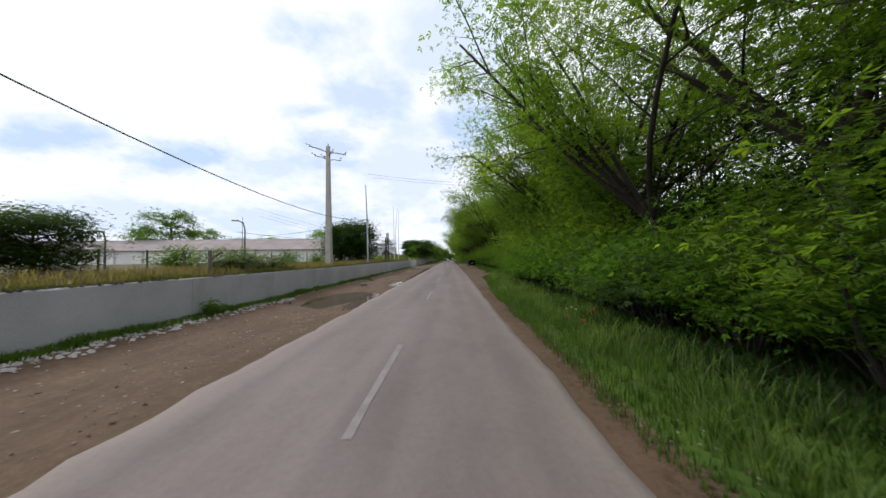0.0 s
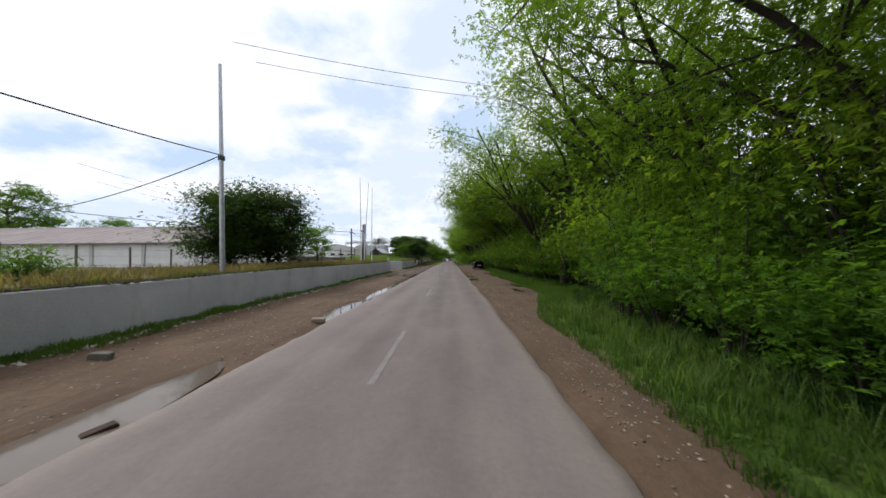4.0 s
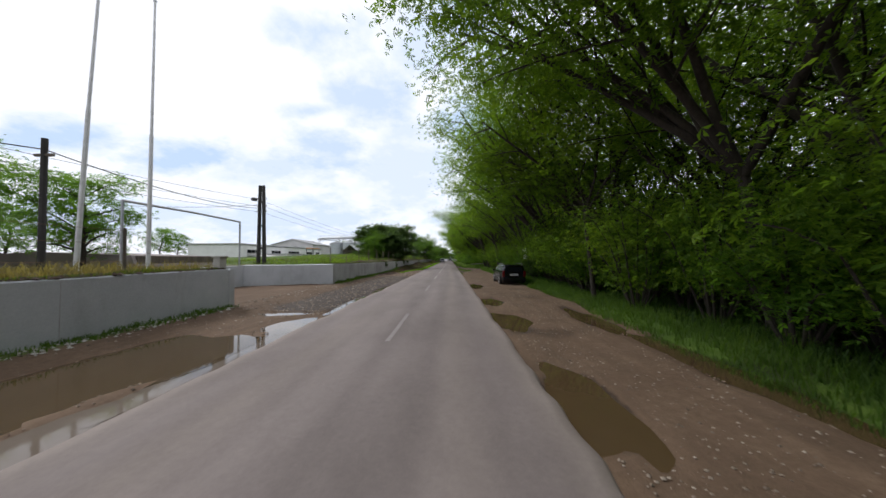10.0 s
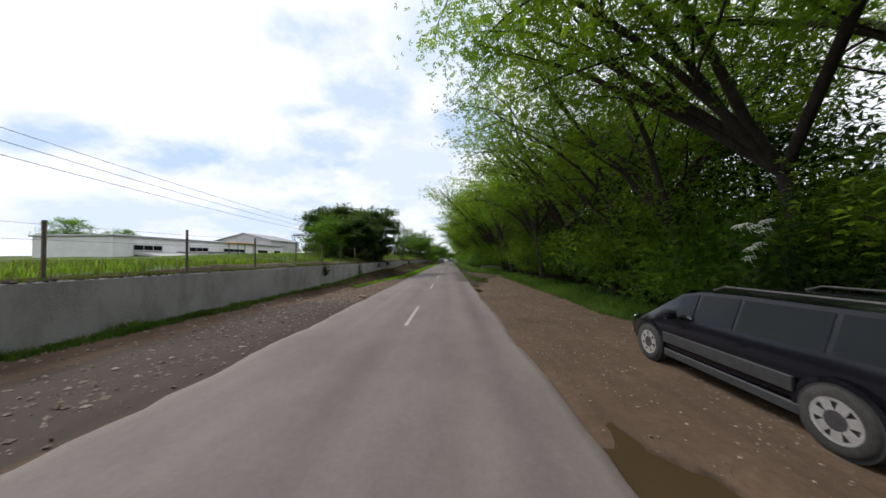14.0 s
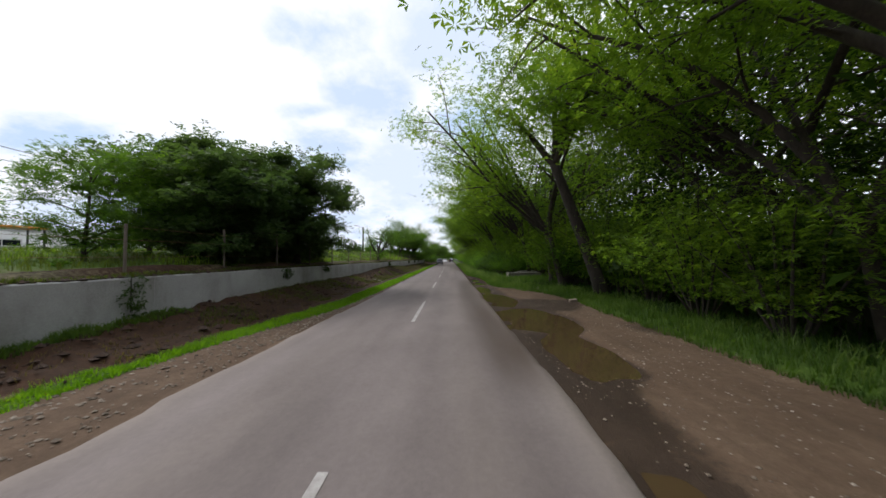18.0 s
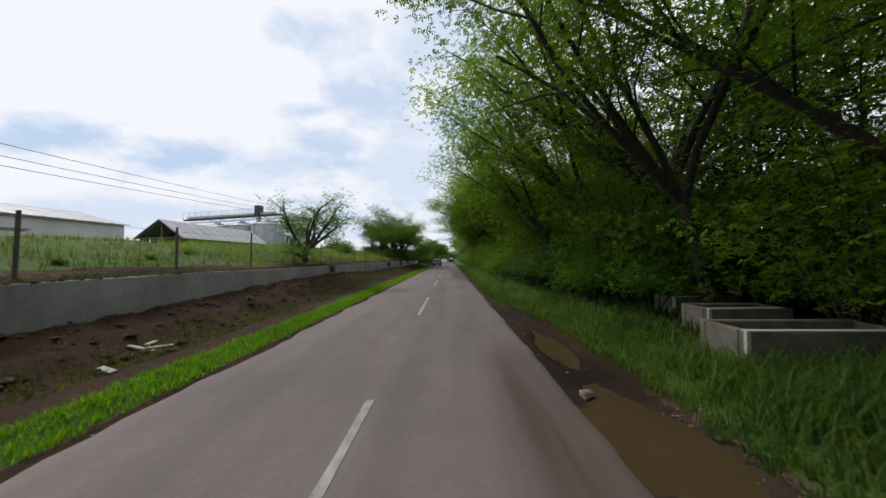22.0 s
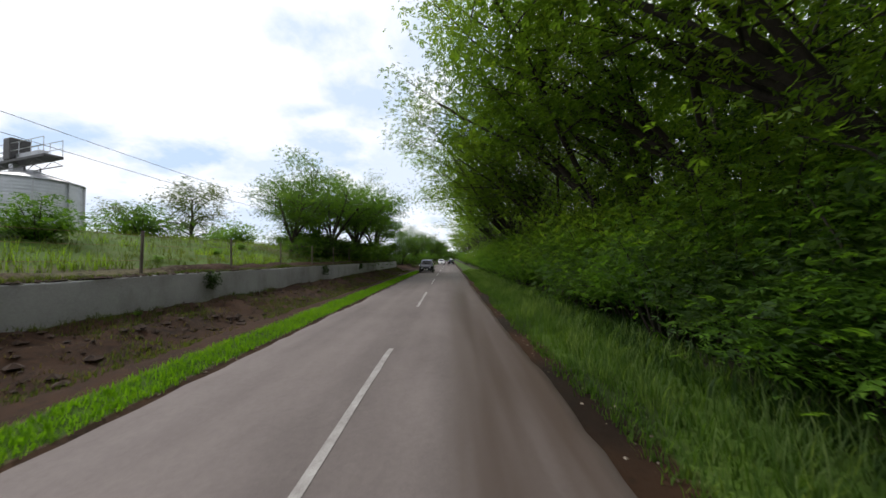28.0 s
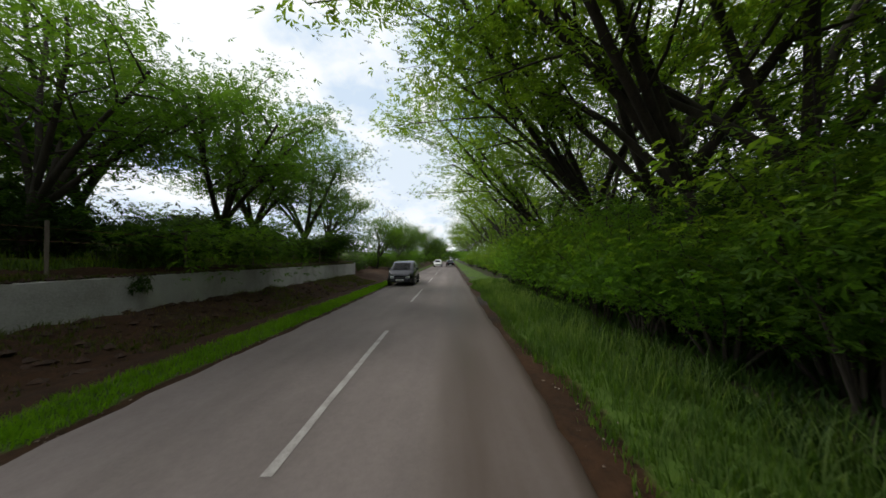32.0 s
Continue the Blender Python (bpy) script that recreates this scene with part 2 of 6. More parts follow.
def earth():
    m, add, link, sh = material("earth_and_grass")
    at = place(add, link)
    a = noise_of(add, link, at, 0.7, 5.0, 0.65)
    b = noise_of(add, link, at, 9.0, 4.0, 0.7)
    c = noise_of(add, link, at, 60.0, 2.0, 0.8)
    d = ramp(add, [(0.3, (0.045, 0.027, 0.017)), (0.48, (0.095, 0.06, 0.04)), (0.68, (0.185, 0.128, 0.088))])
    link(mix(add, link, 0.5, a, b), d.inputs[0])
    rut = ramp(add, [(0.36, grey(0.62)), (0.52, grey(1.0)), (0.7, grey(1.18))])
    link(noise_of(add, link, place(add, link, (1, 0.14, 1)), 3.4, 5.0, 0.65), rut.inputs[0])
    dirt = mix(add, link, 0.5, mix(add, link, 1.0, d.outputs[0], rut.outputs[0], "MULTIPLY"), mix(add, link, c, (0.045, 0.027, 0.017), (0.2, 0.138, 0.094)))
    s = ramp(add, [(0.34, (0.012, 0.0065, 0.0035)), (0.66, (0.058, 0.027, 0.013))])
    link(mix(add, link, 0.6, a, b), s.inputs[0])
    g = ramp(add, [(0.3, (0.03, 0.048, 0.01)), (0.5, (0.052, 0.096, 0.013)), (0.72, (0.1, 0.14, 0.025))])
    link(mix(add, link, 0.5, a, c), g.inputs[0])
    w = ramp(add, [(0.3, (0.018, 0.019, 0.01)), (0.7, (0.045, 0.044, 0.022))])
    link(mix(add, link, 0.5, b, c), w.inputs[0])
    f = ramp(add, [(0.3, (0.05, 0.065, 0.02)), (0.5, (0.09, 0.082, 0.042)), (0.7, (0.155, 0.122, 0.07))])
    link(mix(add, link, 0.55, a, b), f.inputs[0])

    def soft(name):
        at_ = add("ShaderNodeAttribute", attribute_name=name)
        s_ = mix(add, link, 0.45, at_.outputs["Fac"], b)
        r_ = ramp(add, [(0.42, grey(0)), (0.56, grey(1))])
        link(s_, r_.inputs[0])
        return r_.outputs[0]
    base = mix(add, link, soft("soil"), dirt, s.outputs[0])
    base = mix(add, link, soft("grass"), base, g.outputs[0])
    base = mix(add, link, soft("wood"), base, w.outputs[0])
    base = mix(add, link, soft("field"), base, f.outputs[0])
    wet = soft("wet")
    base = mix(add, link, wet, base, mix(add, link, 1.0, base, (0.34, 0.33, 0.33), "MULTIPLY"))
    link(base, sh.inputs["Base Color"])
    sh.inputs["Specular IOR Level"].default_value = 0.2
    rr = ramp(add, [(0.0, grey(0.95)), (1.0, grey(0.7))])
    link(wet, rr.inputs[0])
    link(rr.outputs[0], sh.inputs["Roughness"])
    bump(add, link, sh, mix(add, link, 0.5, b, c), 0.7, 0.03)
    return m


def whitewash(name, dark, mid, pale, soiled):
    m, add, link, sh = material(name)
    at = place(add, link)
    run = place(add, link, (1, 1, 0.35))
    a = noise_of(add, link, at, 0.6, 5.0, 0.6)
    b = noise_of(add, link, run, 1.6, 3.0, 0.6)
    c = noise_of(add, link, at, 25.0, 4.0, 0.7)
    r = ramp(add, [(0.32, dark), (0.48, mid), (0.68, pale)])
    link(mix(add, link, 0.35, a, c), r.inputs[0])
    st = ramp(add, [(0.56 - 0.1 * soiled, grey(0)), (0.82 - 0.1 * soiled, grey(0.4 + 0.3 * soiled))])
    link(b, st.inputs[0])
    base = mix(add, link, st.outputs[0], r.outputs[0], (0.17, 0.155, 0.135))
    # mud splashed up from the ground, a shape of its own along the foot
    z = add("ShaderNodeSeparateXYZ")
    link(place(add, link), z.inputs[0])
    foot = add("ShaderNodeMapRange")
    foot.inputs[1].default_value, foot.inputs[2].default_value = 0.45, 0.0
    link(z.outputs[2], foot.inputs[0])
    mud = ramp(add, [(0.55, grey(0)), (0.8, grey(0.8))])
    link(mix(add, link, 0.5, foot.outputs[0], noise_of(add, link, at, 3.0, 5.0, 0.7)), mud.inputs[0])
    base = mix(add, link, mud.outputs[0], base, (0.24, 0.19, 0.14))
    link(base, sh.inputs["Base Color"])
    sh.inputs["Roughness"].default_value = 0.9
    bump(add, link, sh, mix(add, link, 0.5, a, c), 0.5, 0.02)
    return m


def water(name, tint):
    m, add, link, sh = material(name)
    at = place(add, link)
    link(mix(add, link, noise_of(add, link, at, 1.2, 4.0), tint, tuple(v * 1.5 for v in tint)), sh.inputs["Base Color"])
    sh.inputs["Roughness"].default_value = 0.05
    sh.inputs["IOR"].default_value = 1.33
    bump(add, link, sh, noise_of(add, link, at, 5.0, 2.0), 0.03, 0.02)
    return m


ASPHALT, EARTH = asphalt(), earth()
WALL = whitewash("whitewashed_concrete_wall", (0.33, 0.335, 0.345), (0.41, 0.42, 0.435), (0.5, 0.505, 0.52), 0.0)
# darker than WALL for its stains, with the trees' shade put into the tone
OLD_SHADED_WALL = whitewash("weathered_shaded_concrete_wall", (0.2, 0.192, 0.183), (0.33, 0.322, 0.315), (0.43, 0.425, 0.42), 0.5)
MUD_WATER = water("muddy_water", (0.052, 0.034, 0.017))
CLEAR_WATER = water("clear_puddle_water", (0.1, 0.08, 0.065))
BANK_GRASS = leaf("short_bright_grass", (0.06, 0.13, 0.006), (0.1, 0.21, 0.009), (0.18, 0.25, 0.016))
FADED_PAINT = plain("nearly_worn_off_paint", (0.15, 0.13, 0.128), (0.235, 0.21, 0.205), 5.0, 0.8, 0, 0.2, 45.0)
MOSSY = plain("mossy_old_concrete", (0.06, 0.056, 0.042), (0.17, 0.155, 0.125), 3.0, 0.95, 0, 0.5)


# ---- mesh helpers ----
rng = random.Random(7)
nrng = np.random.default_rng(7)


def mesh_from(name, verts, faces, mat=None, smooth=False):
    me = bpy.data.meshes.new(name)
    me.from_pydata([tuple(v) for v in verts], [], [tuple(f) for f in faces])
    if mat:
        me.materials.append(mat)
    if smooth:
        me.polygons.foreach_set("use_smooth", [True] * len(me.polygons))
    me.update()
    return me


def part(name, bm, mat, parent=None, label="", smooth=False):
    """Links a bmesh, or a mesh, as one object under a thing or a part."""
    if isinstance(bm, bpy.types.Mesh):
        me = bm
    else:
        me = bpy.data.meshes.new(name)
        bm.to_mesh(me)
        bm.free()
        me.materials.append(mat)
        if smooth:
            me.polygons.foreach_set("use_smooth", [True] * len(me.polygons))
    ob = new(name, me)
    ob.parent = parent
    return tagged(ob, label)


def thing(name, label, category, at=(0, 0, 0), turn=0.0, group="", kind=""):
    e = new(name)
    e.empty_display_size = 0.2
    e.matrix_basis = pose(*at, 0, 0, turn)
    return tagged(e, label, category, group, kind)


def box(lo, hi, bevel=0.0, bm=None):
    """A box between two corners, its edges bevelled."""
    own = bm is None
    bm = bm or bmesh.new()
    c = [(a + b) / 2 for a, b in zip(lo, hi)]
    s = [abs(b - a) for a, b in zip(lo, hi)]
    made = bmesh.ops.create_cube(bm, size=1, matrix=Matrix.LocRotScale(c, None, s))
    if bevel:
        edges = list({e for v in made["verts"] for e in v.link_edges})
        bmesh.ops.bevel(bm, geom=edges, offset=bevel, segments=1, affect="EDGES")
    return bm


def tube(points, radii, sides=8, bm=None, caps=True):
    """A round bar through the points, with a radius at each."""
    bm = bm or bmesh.new()
    pts = [Vector(p) for p in points]
    rings = []
    side = None
    for i, p in enumerate(pts):
        way = (pts[min(i + 1, len(pts) - 1)] - pts[max(i - 1, 0)]).normalized()
        ref = side if side is not None else (Vector((1, 0, 0)) if abs(way.x) < 0.8 else Vector((0, 1, 0)))
        a = (ref - way * ref.dot(way)).normalized()
        side = a
        b = way.cross(a)
        r = radii[i] if hasattr(radii, "__len__") else radii
        rings.append([bm.verts.new(p + (a * math.cos(k * math.tau / sides) + b * math.sin(k * math.tau / sides)) * r) for k in range(sides)])
    for r0, r1 in zip(rings, rings[1:]):
        for k in range(sides):
            bm.faces.new((r0[k], r0[(k + 1) % sides], r1[(k + 1) % sides], r1[k]))
    if caps:
        bm.faces.new(rings[0][::-1])
        bm.faces.new(rings[-1])
    return bm


def lathe(profile, sides=24, bm=None, centre=(0, 0, 0)):
    """Turns (radius, height) pairs round the upright axis."""
    bm = bm or bmesh.new()
    rings = []
    for r, z in profile:
        rings.append([bm.verts.new((centre[0] + r * math.cos(k * math.tau / sides), centre[1] + r * math.sin(k * math.tau / sides), centre[2] + z)) for k in range(sides)])
    for r0, r1 in zip(rings, rings[1:]):
        for k in range(sides):
            bm.faces.new((r0[k], r0[(k + 1) % sides], r1[(k + 1) % sides], r1[k]))
    return bm


def prism(outline, y0, y1, bm=None):
    """An outline of (x, z) pairs drawn out along y."""
    bm = bm or bmesh.new()
    a = [bm.verts.new((x, y0, z)) for x, z in outline]
    b = [bm.verts.new((x, y1, z)) for x, z in outline]
    n = len(outline)
    bm.faces.new(a)
    bm.faces.new(b[::-1])
    for k in range(n):
        bm.faces.new((a[(k + 1) % n], a[k], b[k], b[(k + 1) % n]))
    bmesh.ops.recalc_face_normals(bm, faces=bm.faces)
    return bm


def wob(x, y, s=1.0, k=0.0):
    return noise.noise(Vector((x * s, y * s, k)))


# ---- ground ----
ROAD_L, ROAD_R = -4.05, 1.33
WALL_X, WALL_BACK = -7.95, -8.25
GATE_0, GATE_1 = 57.4, 66.8           # the yard entrance in the wall
RECESS_X = -13.0
MID = lambda y: float(np.interp(y, (0, 15, 45, 85, 115, 140, 160), (-1.56, -1.5, -1.38, -1.31, -1.26, -1.32, -1.5)))  # noqa: E731
WALL_END = 174.0


def smooth_step(a, b, v):
    t = min(1, max(0, (v - a) / (b - a)))
    return t * t * (3 - 2 * t)


def wall_top(y):
    """Height of the retaining wall, which rises slowly towards the entrance."""
    return 1.26 + 0.12 * smooth_step(16, 38, y) + 0.09 * smooth_step(44, 57, y) - 0.05 * smooth_step(66, 72, y)


def dirt_right(y):
    """How far from the road's edge the bare lay-by reaches."""
    w = 0.4 + (0.8 * smooth_step(14, 26, y) + 1.95 * smooth_step(27, 36, y) + 0.5 * smooth_step(48, 62, y)) * (1 - smooth_step(98, 104, y)) + 0.85 * smooth_step(98, 104, y) * (1 - smooth_step(110, 116, y)) - 0.2 * (1 - smooth_step(2, 12, y))
    return ROAD_R + w + (0.14 + 0.14 * smooth_step(36, 44, y)) * wob(0, y, 0.35, 3)


def verge_from(y):
    """Distance from the road's left edge to the strip of grass."""
    return 0.15 + 1.45 * (1 - smooth_step(83, 97, y))


def bank(y):
    return smooth_step(72, 84, y)


def yard(x, y):
    """Whether (x, y) lies on the raised land behind the wall."""
    if y > WALL_END + 1:
        return x < -11
    if GATE_0 - 0.15 < y < 65.65 + (x - RECESS_X) * 0.317:
        return x < RECESS_X - 0.15
    return x < -8.1


# puddles: x, y, half widths, clear or muddy
PUDDLES = ((1.8, 45.3, 0.52, 1.35, 0), (1.75, 50.4, 0.45, 1.3, 0), (1.78, 55.3, 0.5, 1.35, 0), (1.74, 59.4, 0.45, 1.2, 0), (4.4, 51.7, 0.42, 2.5, 0), (4.15, 55.8, 0.42, 2.0, 0), (4.6, 46.4, 0.36, 2.4, 0),
           (1.72, 66.6, 0.42, 1.7, 0), (1.5, 82.6, 0.26, 1.2, 0), (1.58, 85.4, 0.28, 0.9, 0), (2.35, 89.6, 0.8, 1.6, 0), (2.35, 93.0, 1.15, 2.2, 0), (2.0, 97.2, 0.75, 2.3, 0), (1.75, 101.4, 0.4, 2.4, 0),
           (1.86, 105.4, 0.55, 1.2, 0), (1.85, 108.6, 0.32, 1.5, 0), (3.6, 36.4, 0.3, 1.0, 0), (4.2, 39.6, 0.3, 1.8, 0),
           (-5.7, 14.1, 1.25, 2.7, 0), (-4.42, 13.4, 0.3, 2.6, 1), (-4.5, 22.3, 0.4, 1.7, 1), (-4.35, 30.0, 0.32, 2.2, 1), (-4.3, 36.4, 0.3, 3.4, 1), (-4.3, 42.6, 0.32, 3.6, 1), (-4.35, 48.0, 0.34, 2.8, 1),
           (-5.9, 51.6, 1.5, 2.5, 0), (-4.5, 54.9, 0.55, 0.9, 1), (-4.3, 52.2, 0.34, 2.0, 1), (-5.6, 56.6, 0.9, 0.35, 1), (-4.1, 64.6, 0.34, 2.0, 1), (-4.1, 59.4, 0.34, 2.4, 1))


def shore(k, dx, dy):
    """How far out (0 the middle, 1 the rim) a point lies in puddle k."""
    x, y, rx, ry, _ = PUDDLES[k]
    a, b = dx / rx, dy / ry
    r = math.hypot(a, b)
    if r < 1e-6:
        return 0.0
    return r / (1 + 0.4 * wob(a / r * 1.3 + k * 3.7, b / r * 1.3, 1.0, k))


def dip(x, y):
    d = 0.0
    for k, (px, py, rx, ry, _) in enumerate(PUDDLES):
        if abs(x - px) < rx * 1.6 and abs(y - py) < ry * 1.6:
            d = max(d, (0.11 if _ else 0.085) * (1 - smooth_step(0.7, 1.15, shore(k, x - px, y - py))))
    return d


def ground_z(x, y):
    return land_z(x, y) - (dip(x, y) if -12 < x < 6 and y < 110 else 0)


def land_z(x, y):
    if yard(x, y):
        far = smooth_step(9, 40, -x)
        return wall_top(y) - 0.03 + 0.21 * smooth_step(8.2, 8.5, -x) * smooth_step(68, 76, y) * (1 + 0.5 * wob(x, y, 1.1, 3)) + 0.06 * wob(x, y, 0.4) + 0.25 * far * wob(x, y, 0.05) + (0.2 * smooth_step(8.5, 10.5, -x) * smooth_step(80, 100, y)) + 1.35 * smooth_step(8.6, 17, -x) * smooth_step(70, 140, y)
    if x < ROAD_L:
        d = ROAD_L - x
        z = -0.03 + 0.035 * wob(x, y, 0.9) + 0.02 * wob(x, y, 3.0)
        z += bank(y) * (0.10 * smooth_step(0.2, 0.9, d) - 0.05 * smooth_step(1.2, 2.0, d) + (0.14 + 0.36 * smooth_step(84, 97, y) + 0.3 * smooth_step(106, 118, y) - 0.3 * smooth_step(122, 134, y)) * smooth_step(1.8, 3.7, d) + smooth_step(1.2, 2, d) * (0.12 * wob(x, y, 1.7, 5) + 0.08 * wob(x, y, 4.1, 8)))
        z += (1 - bank(y)) * 0.17 * smooth_step(2.4, 3.6, d)
        return z - 0.06 * (1 - smooth_step(0, 0.25, d))
    if x > ROAD_R:
        d = x - ROAD_R
        z = -0.04 + 0.03 * wob(x, y, 0.9) + 0.015 * wob(x, y, 3.0)
        e = x - dirt_right(y)
        return z + 0.08 * smooth_step(0, 0.6, e) + 0.25 * smooth_step(1.5, 9, e) - 0.05 * (1 - smooth_step(0, 0.25, d)) * (1 - smooth_step(102, 110, y)) + 0.005 * smooth_step(102, 110, y)
    return -0.12 + (0.085 * smooth_step(102, 110, y) if x > 1.4 else 0)


def spread(*runs):
    out = []
    for a, b, step in runs:
        n = max(1, round((b - a) / step))
        out += [a + (b - a) * k / n for k in range(n)]
    return out + [runs[-1][1]]


GX = spread((-400, -60, 40), (-60, -20, 4), (-20, -13.25, 0.9), (-13.25, -13.1, 0.15), (-13.1, -8.2, 0.3), (-8.2, -8.02, 0.18), (-8.02, -4.15, 0.2),
            (-4.15, 1.45, 1.8), (1.45, 7.0, 0.2), (7.0, 20, 1.0), (20, 60, 5), (60, 400, 40))
GY = spread((-60, -6, 3), (-6, 57.0, 0.3), (57.0, 57.2, 0.1), (57.2, 190, 0.3), (190, 260, 4), (260, 700, 40))
gv, att = [], {k: [] for k in ("grass", "soil", "wood", "field", "wet")}
for y in GY:
    dr, bk = dirt_right(y), bank(y)
    for x in GX:
        gv.append((x, y, ground_z(x, y)))
        w = {k: 0.0 for k in att}
        if yard(x, y):
            w["grass"] = 0.45 + 0.55 * smooth_step(64, 75, y)
            w["soil"] = 1.0 if x > -9.3 else 0.0
            w["grass"] *= 0.0 if x > -8.9 else 1.0
            w["field"] = (1 - smooth_step(60, 70, y)) * (0.75 if x > -60 else 0.4) + smooth_step(60, 70, y) * (0.35 + 0.4 * wob(x, y, 0.3, 5))
        elif x < ROAD_L:
            d = ROAD_L - x
            g0 = verge_from(y)
            w["soil"] = bk * max(smooth_step(g0 + 0.55, g0 + 0.9, d), smooth_step(98, 104, y) * (1 - smooth_step(g0, g0 + 0.15, d)))
            w["grass"] = bk * (smooth_step(82, 89, y) * smooth_step(g0, g0 + 0.2, d) * (1 - smooth_step(g0 + 0.5, g0 + 0.85, d)) + 0.55 * max(0, wob(x, y, 0.5, 9)) * smooth_step(g0 + 1.4, g0 + 1.8, d)) + (1 - bk) * smooth_step(3.2, 3.7, d) * 0.6 * (0 if GATE_0 - 0.2 < y < 67 else 1)
            w["wet"] = (1 - bk) * (0.5 + 0.7 * wob(x, y, 0.35, 11)) * (1 - smooth_step(2.0, 3.4, d)) * smooth_step(50, 58, y) + 0.75 * smooth_step(57, 61, y) * (1 - smooth_step(74, 80, y)) * (1 - smooth_step(2.0, 3.0, d)) * smooth_step(0.1, 0.5, d) * (1 if y > 61 or x > -7 else 0) + 0.5 * max(0, wob(x, y, 0.3, 4))
        elif x > ROAD_R - 0.01:
            e = x - dr
            w["grass"] = smooth_step(-0.2, 0.35, e) * (1 - smooth_step(1.6, 2.8, e))
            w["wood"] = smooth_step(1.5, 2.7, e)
            w["soil"] = 0.9 * smooth_step(103, 109, y) * (1 - smooth_step(0, 0.3, e)) + 0.45 * (1 - smooth_step(18, 26, y)) * (1 - smooth_step(0, 0.3, e))
            w["wet"] = 0.9 * max(0, wob(x, y, 0.4, 6)) + 9 * dip(x, y) + 0.8 * (1 - smooth_step(0.6, 1.4, x - ROAD_R)) * smooth_step(83, 88, y) * (1 - smooth_step(104, 109, y)) + 0.3 * smooth_step(86, 96, y) * (1 - smooth_step(0, 1, e))
        for k in att:
            att[k].append(min(1.0, max(0.0, w[k])))
nx = len(GX)
gf = [(j * nx + i, j * nx + i + 1, (j + 1) * nx + i + 1, (j + 1) * nx + i) for j in range(len(GY) - 1) for i in range(nx - 1)]
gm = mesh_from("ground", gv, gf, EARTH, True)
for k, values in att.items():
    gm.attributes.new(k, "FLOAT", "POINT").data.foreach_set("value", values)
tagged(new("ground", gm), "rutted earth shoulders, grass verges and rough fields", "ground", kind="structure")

# ---- road ----
rv, rf, dust, damp_shade = [], [], [], []
RX = [0, 0.02, 0.06, 0.14, 0.24, 0.34, 0.44, 0.5, 0.56, 0.62, 0.68, 0.71, 0.74, 0.77, 0.8, 0.83, 0.86, 0.89, 0.92, 0.96, 0.985, 1]
RY = spread((-40, 200, 0.35), (200, 400, 20))
for y in RY:
    left = ROAD_L + 0.10 * wob(1, y, 0.5) + 0.09 * wob(2, y, 2.2)
    right = ROAD_R - 0.27 * (1 - smooth_step(8, 36, y)) + 0.08 * wob(3, y, 0.45) + 0.06 * wob(4, y, 2.0)
    for k, f in enumerate(RX):
        x = left + (right - left) * f
        edge = min(f, 1 - f)
        rv.append((x, y, 0.005 + 0.035 * (1 - abs(2 * f - 1) ** 2) - (0.09 if edge == 0 else 0)))
        far = smooth_step(20, 60, y)
        near = max(0, 1 - edge * (9 - 3 * (1 - far)))
        lane = math.exp(-((x + 2.6) / 0.38) ** 2) * 0.5 + math.exp(-((x - 0.05) / 0.3) ** 2) * 0.42
        dust.append(min(0.85, 0.75 * near ** 1.6 * (1 - 0.9 * smooth_step(100, 108, y)) + lane * (0.6 + 0.5 * wob(x, y, 0.15, 8)) * (1 - 0.75 * smooth_step(80, 110, y))))
        strip = math.exp(-((x - 0.8) / 0.62) ** 2) * (smooth_step(86, 90, y) * (1 - smooth_step(106, 112, y)) * 1.0)
        # right half past y 122: brown damp dirt, with the wood's shade painted in
        strip = max(strip, smooth_step(-0.55, 0.35, x) * smooth_step(122, 131, y))
        damp_shade.append(min(1, 1.3 * strip))
n = len(RX)
rf = [(j * n + i, j * n + i + 1, (j + 1) * n + i + 1, (j + 1) * n + i) for j in range(len(RY) - 1) for i in range(n - 1)]
rm = mesh_from("road", rv, rf, ASPHALT, True)
rm.attributes.new("dust", "FLOAT", "POINT").data.foreach_set("value", dust)
rm.attributes.new("damp_shade", "FLOAT", "POINT").data.foreach_set("value", damp_shade)
road = tagged(new("road", rm), "worn grey asphalt country road with crumbled edges", "road", kind="structure")


def road_z(x):
    f = (x - ROAD_L) / (ROAD_R - ROAD_L)
    return 0.005 + 0.035 * (1 - abs(2 * f - 1) ** 2)


# broken centre line, three metres painted in every ten
for k in range(-3, 40):
    y1 = 26.1 + 9.98 * k
    vs, fs = [], []
    long = float(np.interp(y1, (80, 96, 116, 156), (3.2, 4.0, 4.3, 5.0)))
    for j in range(9):
        y = y1 - long + long * j / 8
        for s in (-1, 1):
            x = MID(y) + s * (0.05 + 0.016 * wob(s, y, 5.0))
            vs.append((x, y, road_z(x) + 0.005))
    fs = [(2 * j, 2 * j + 1, 2 * j + 3, 2 * j + 2) for j in range(8)]
    part("lane_marking", mesh_from("lane_marking", vs, fs, LINE_PAINT if y1 > 74 else FADED_PAINT), None, road, "faded white centre line dash")


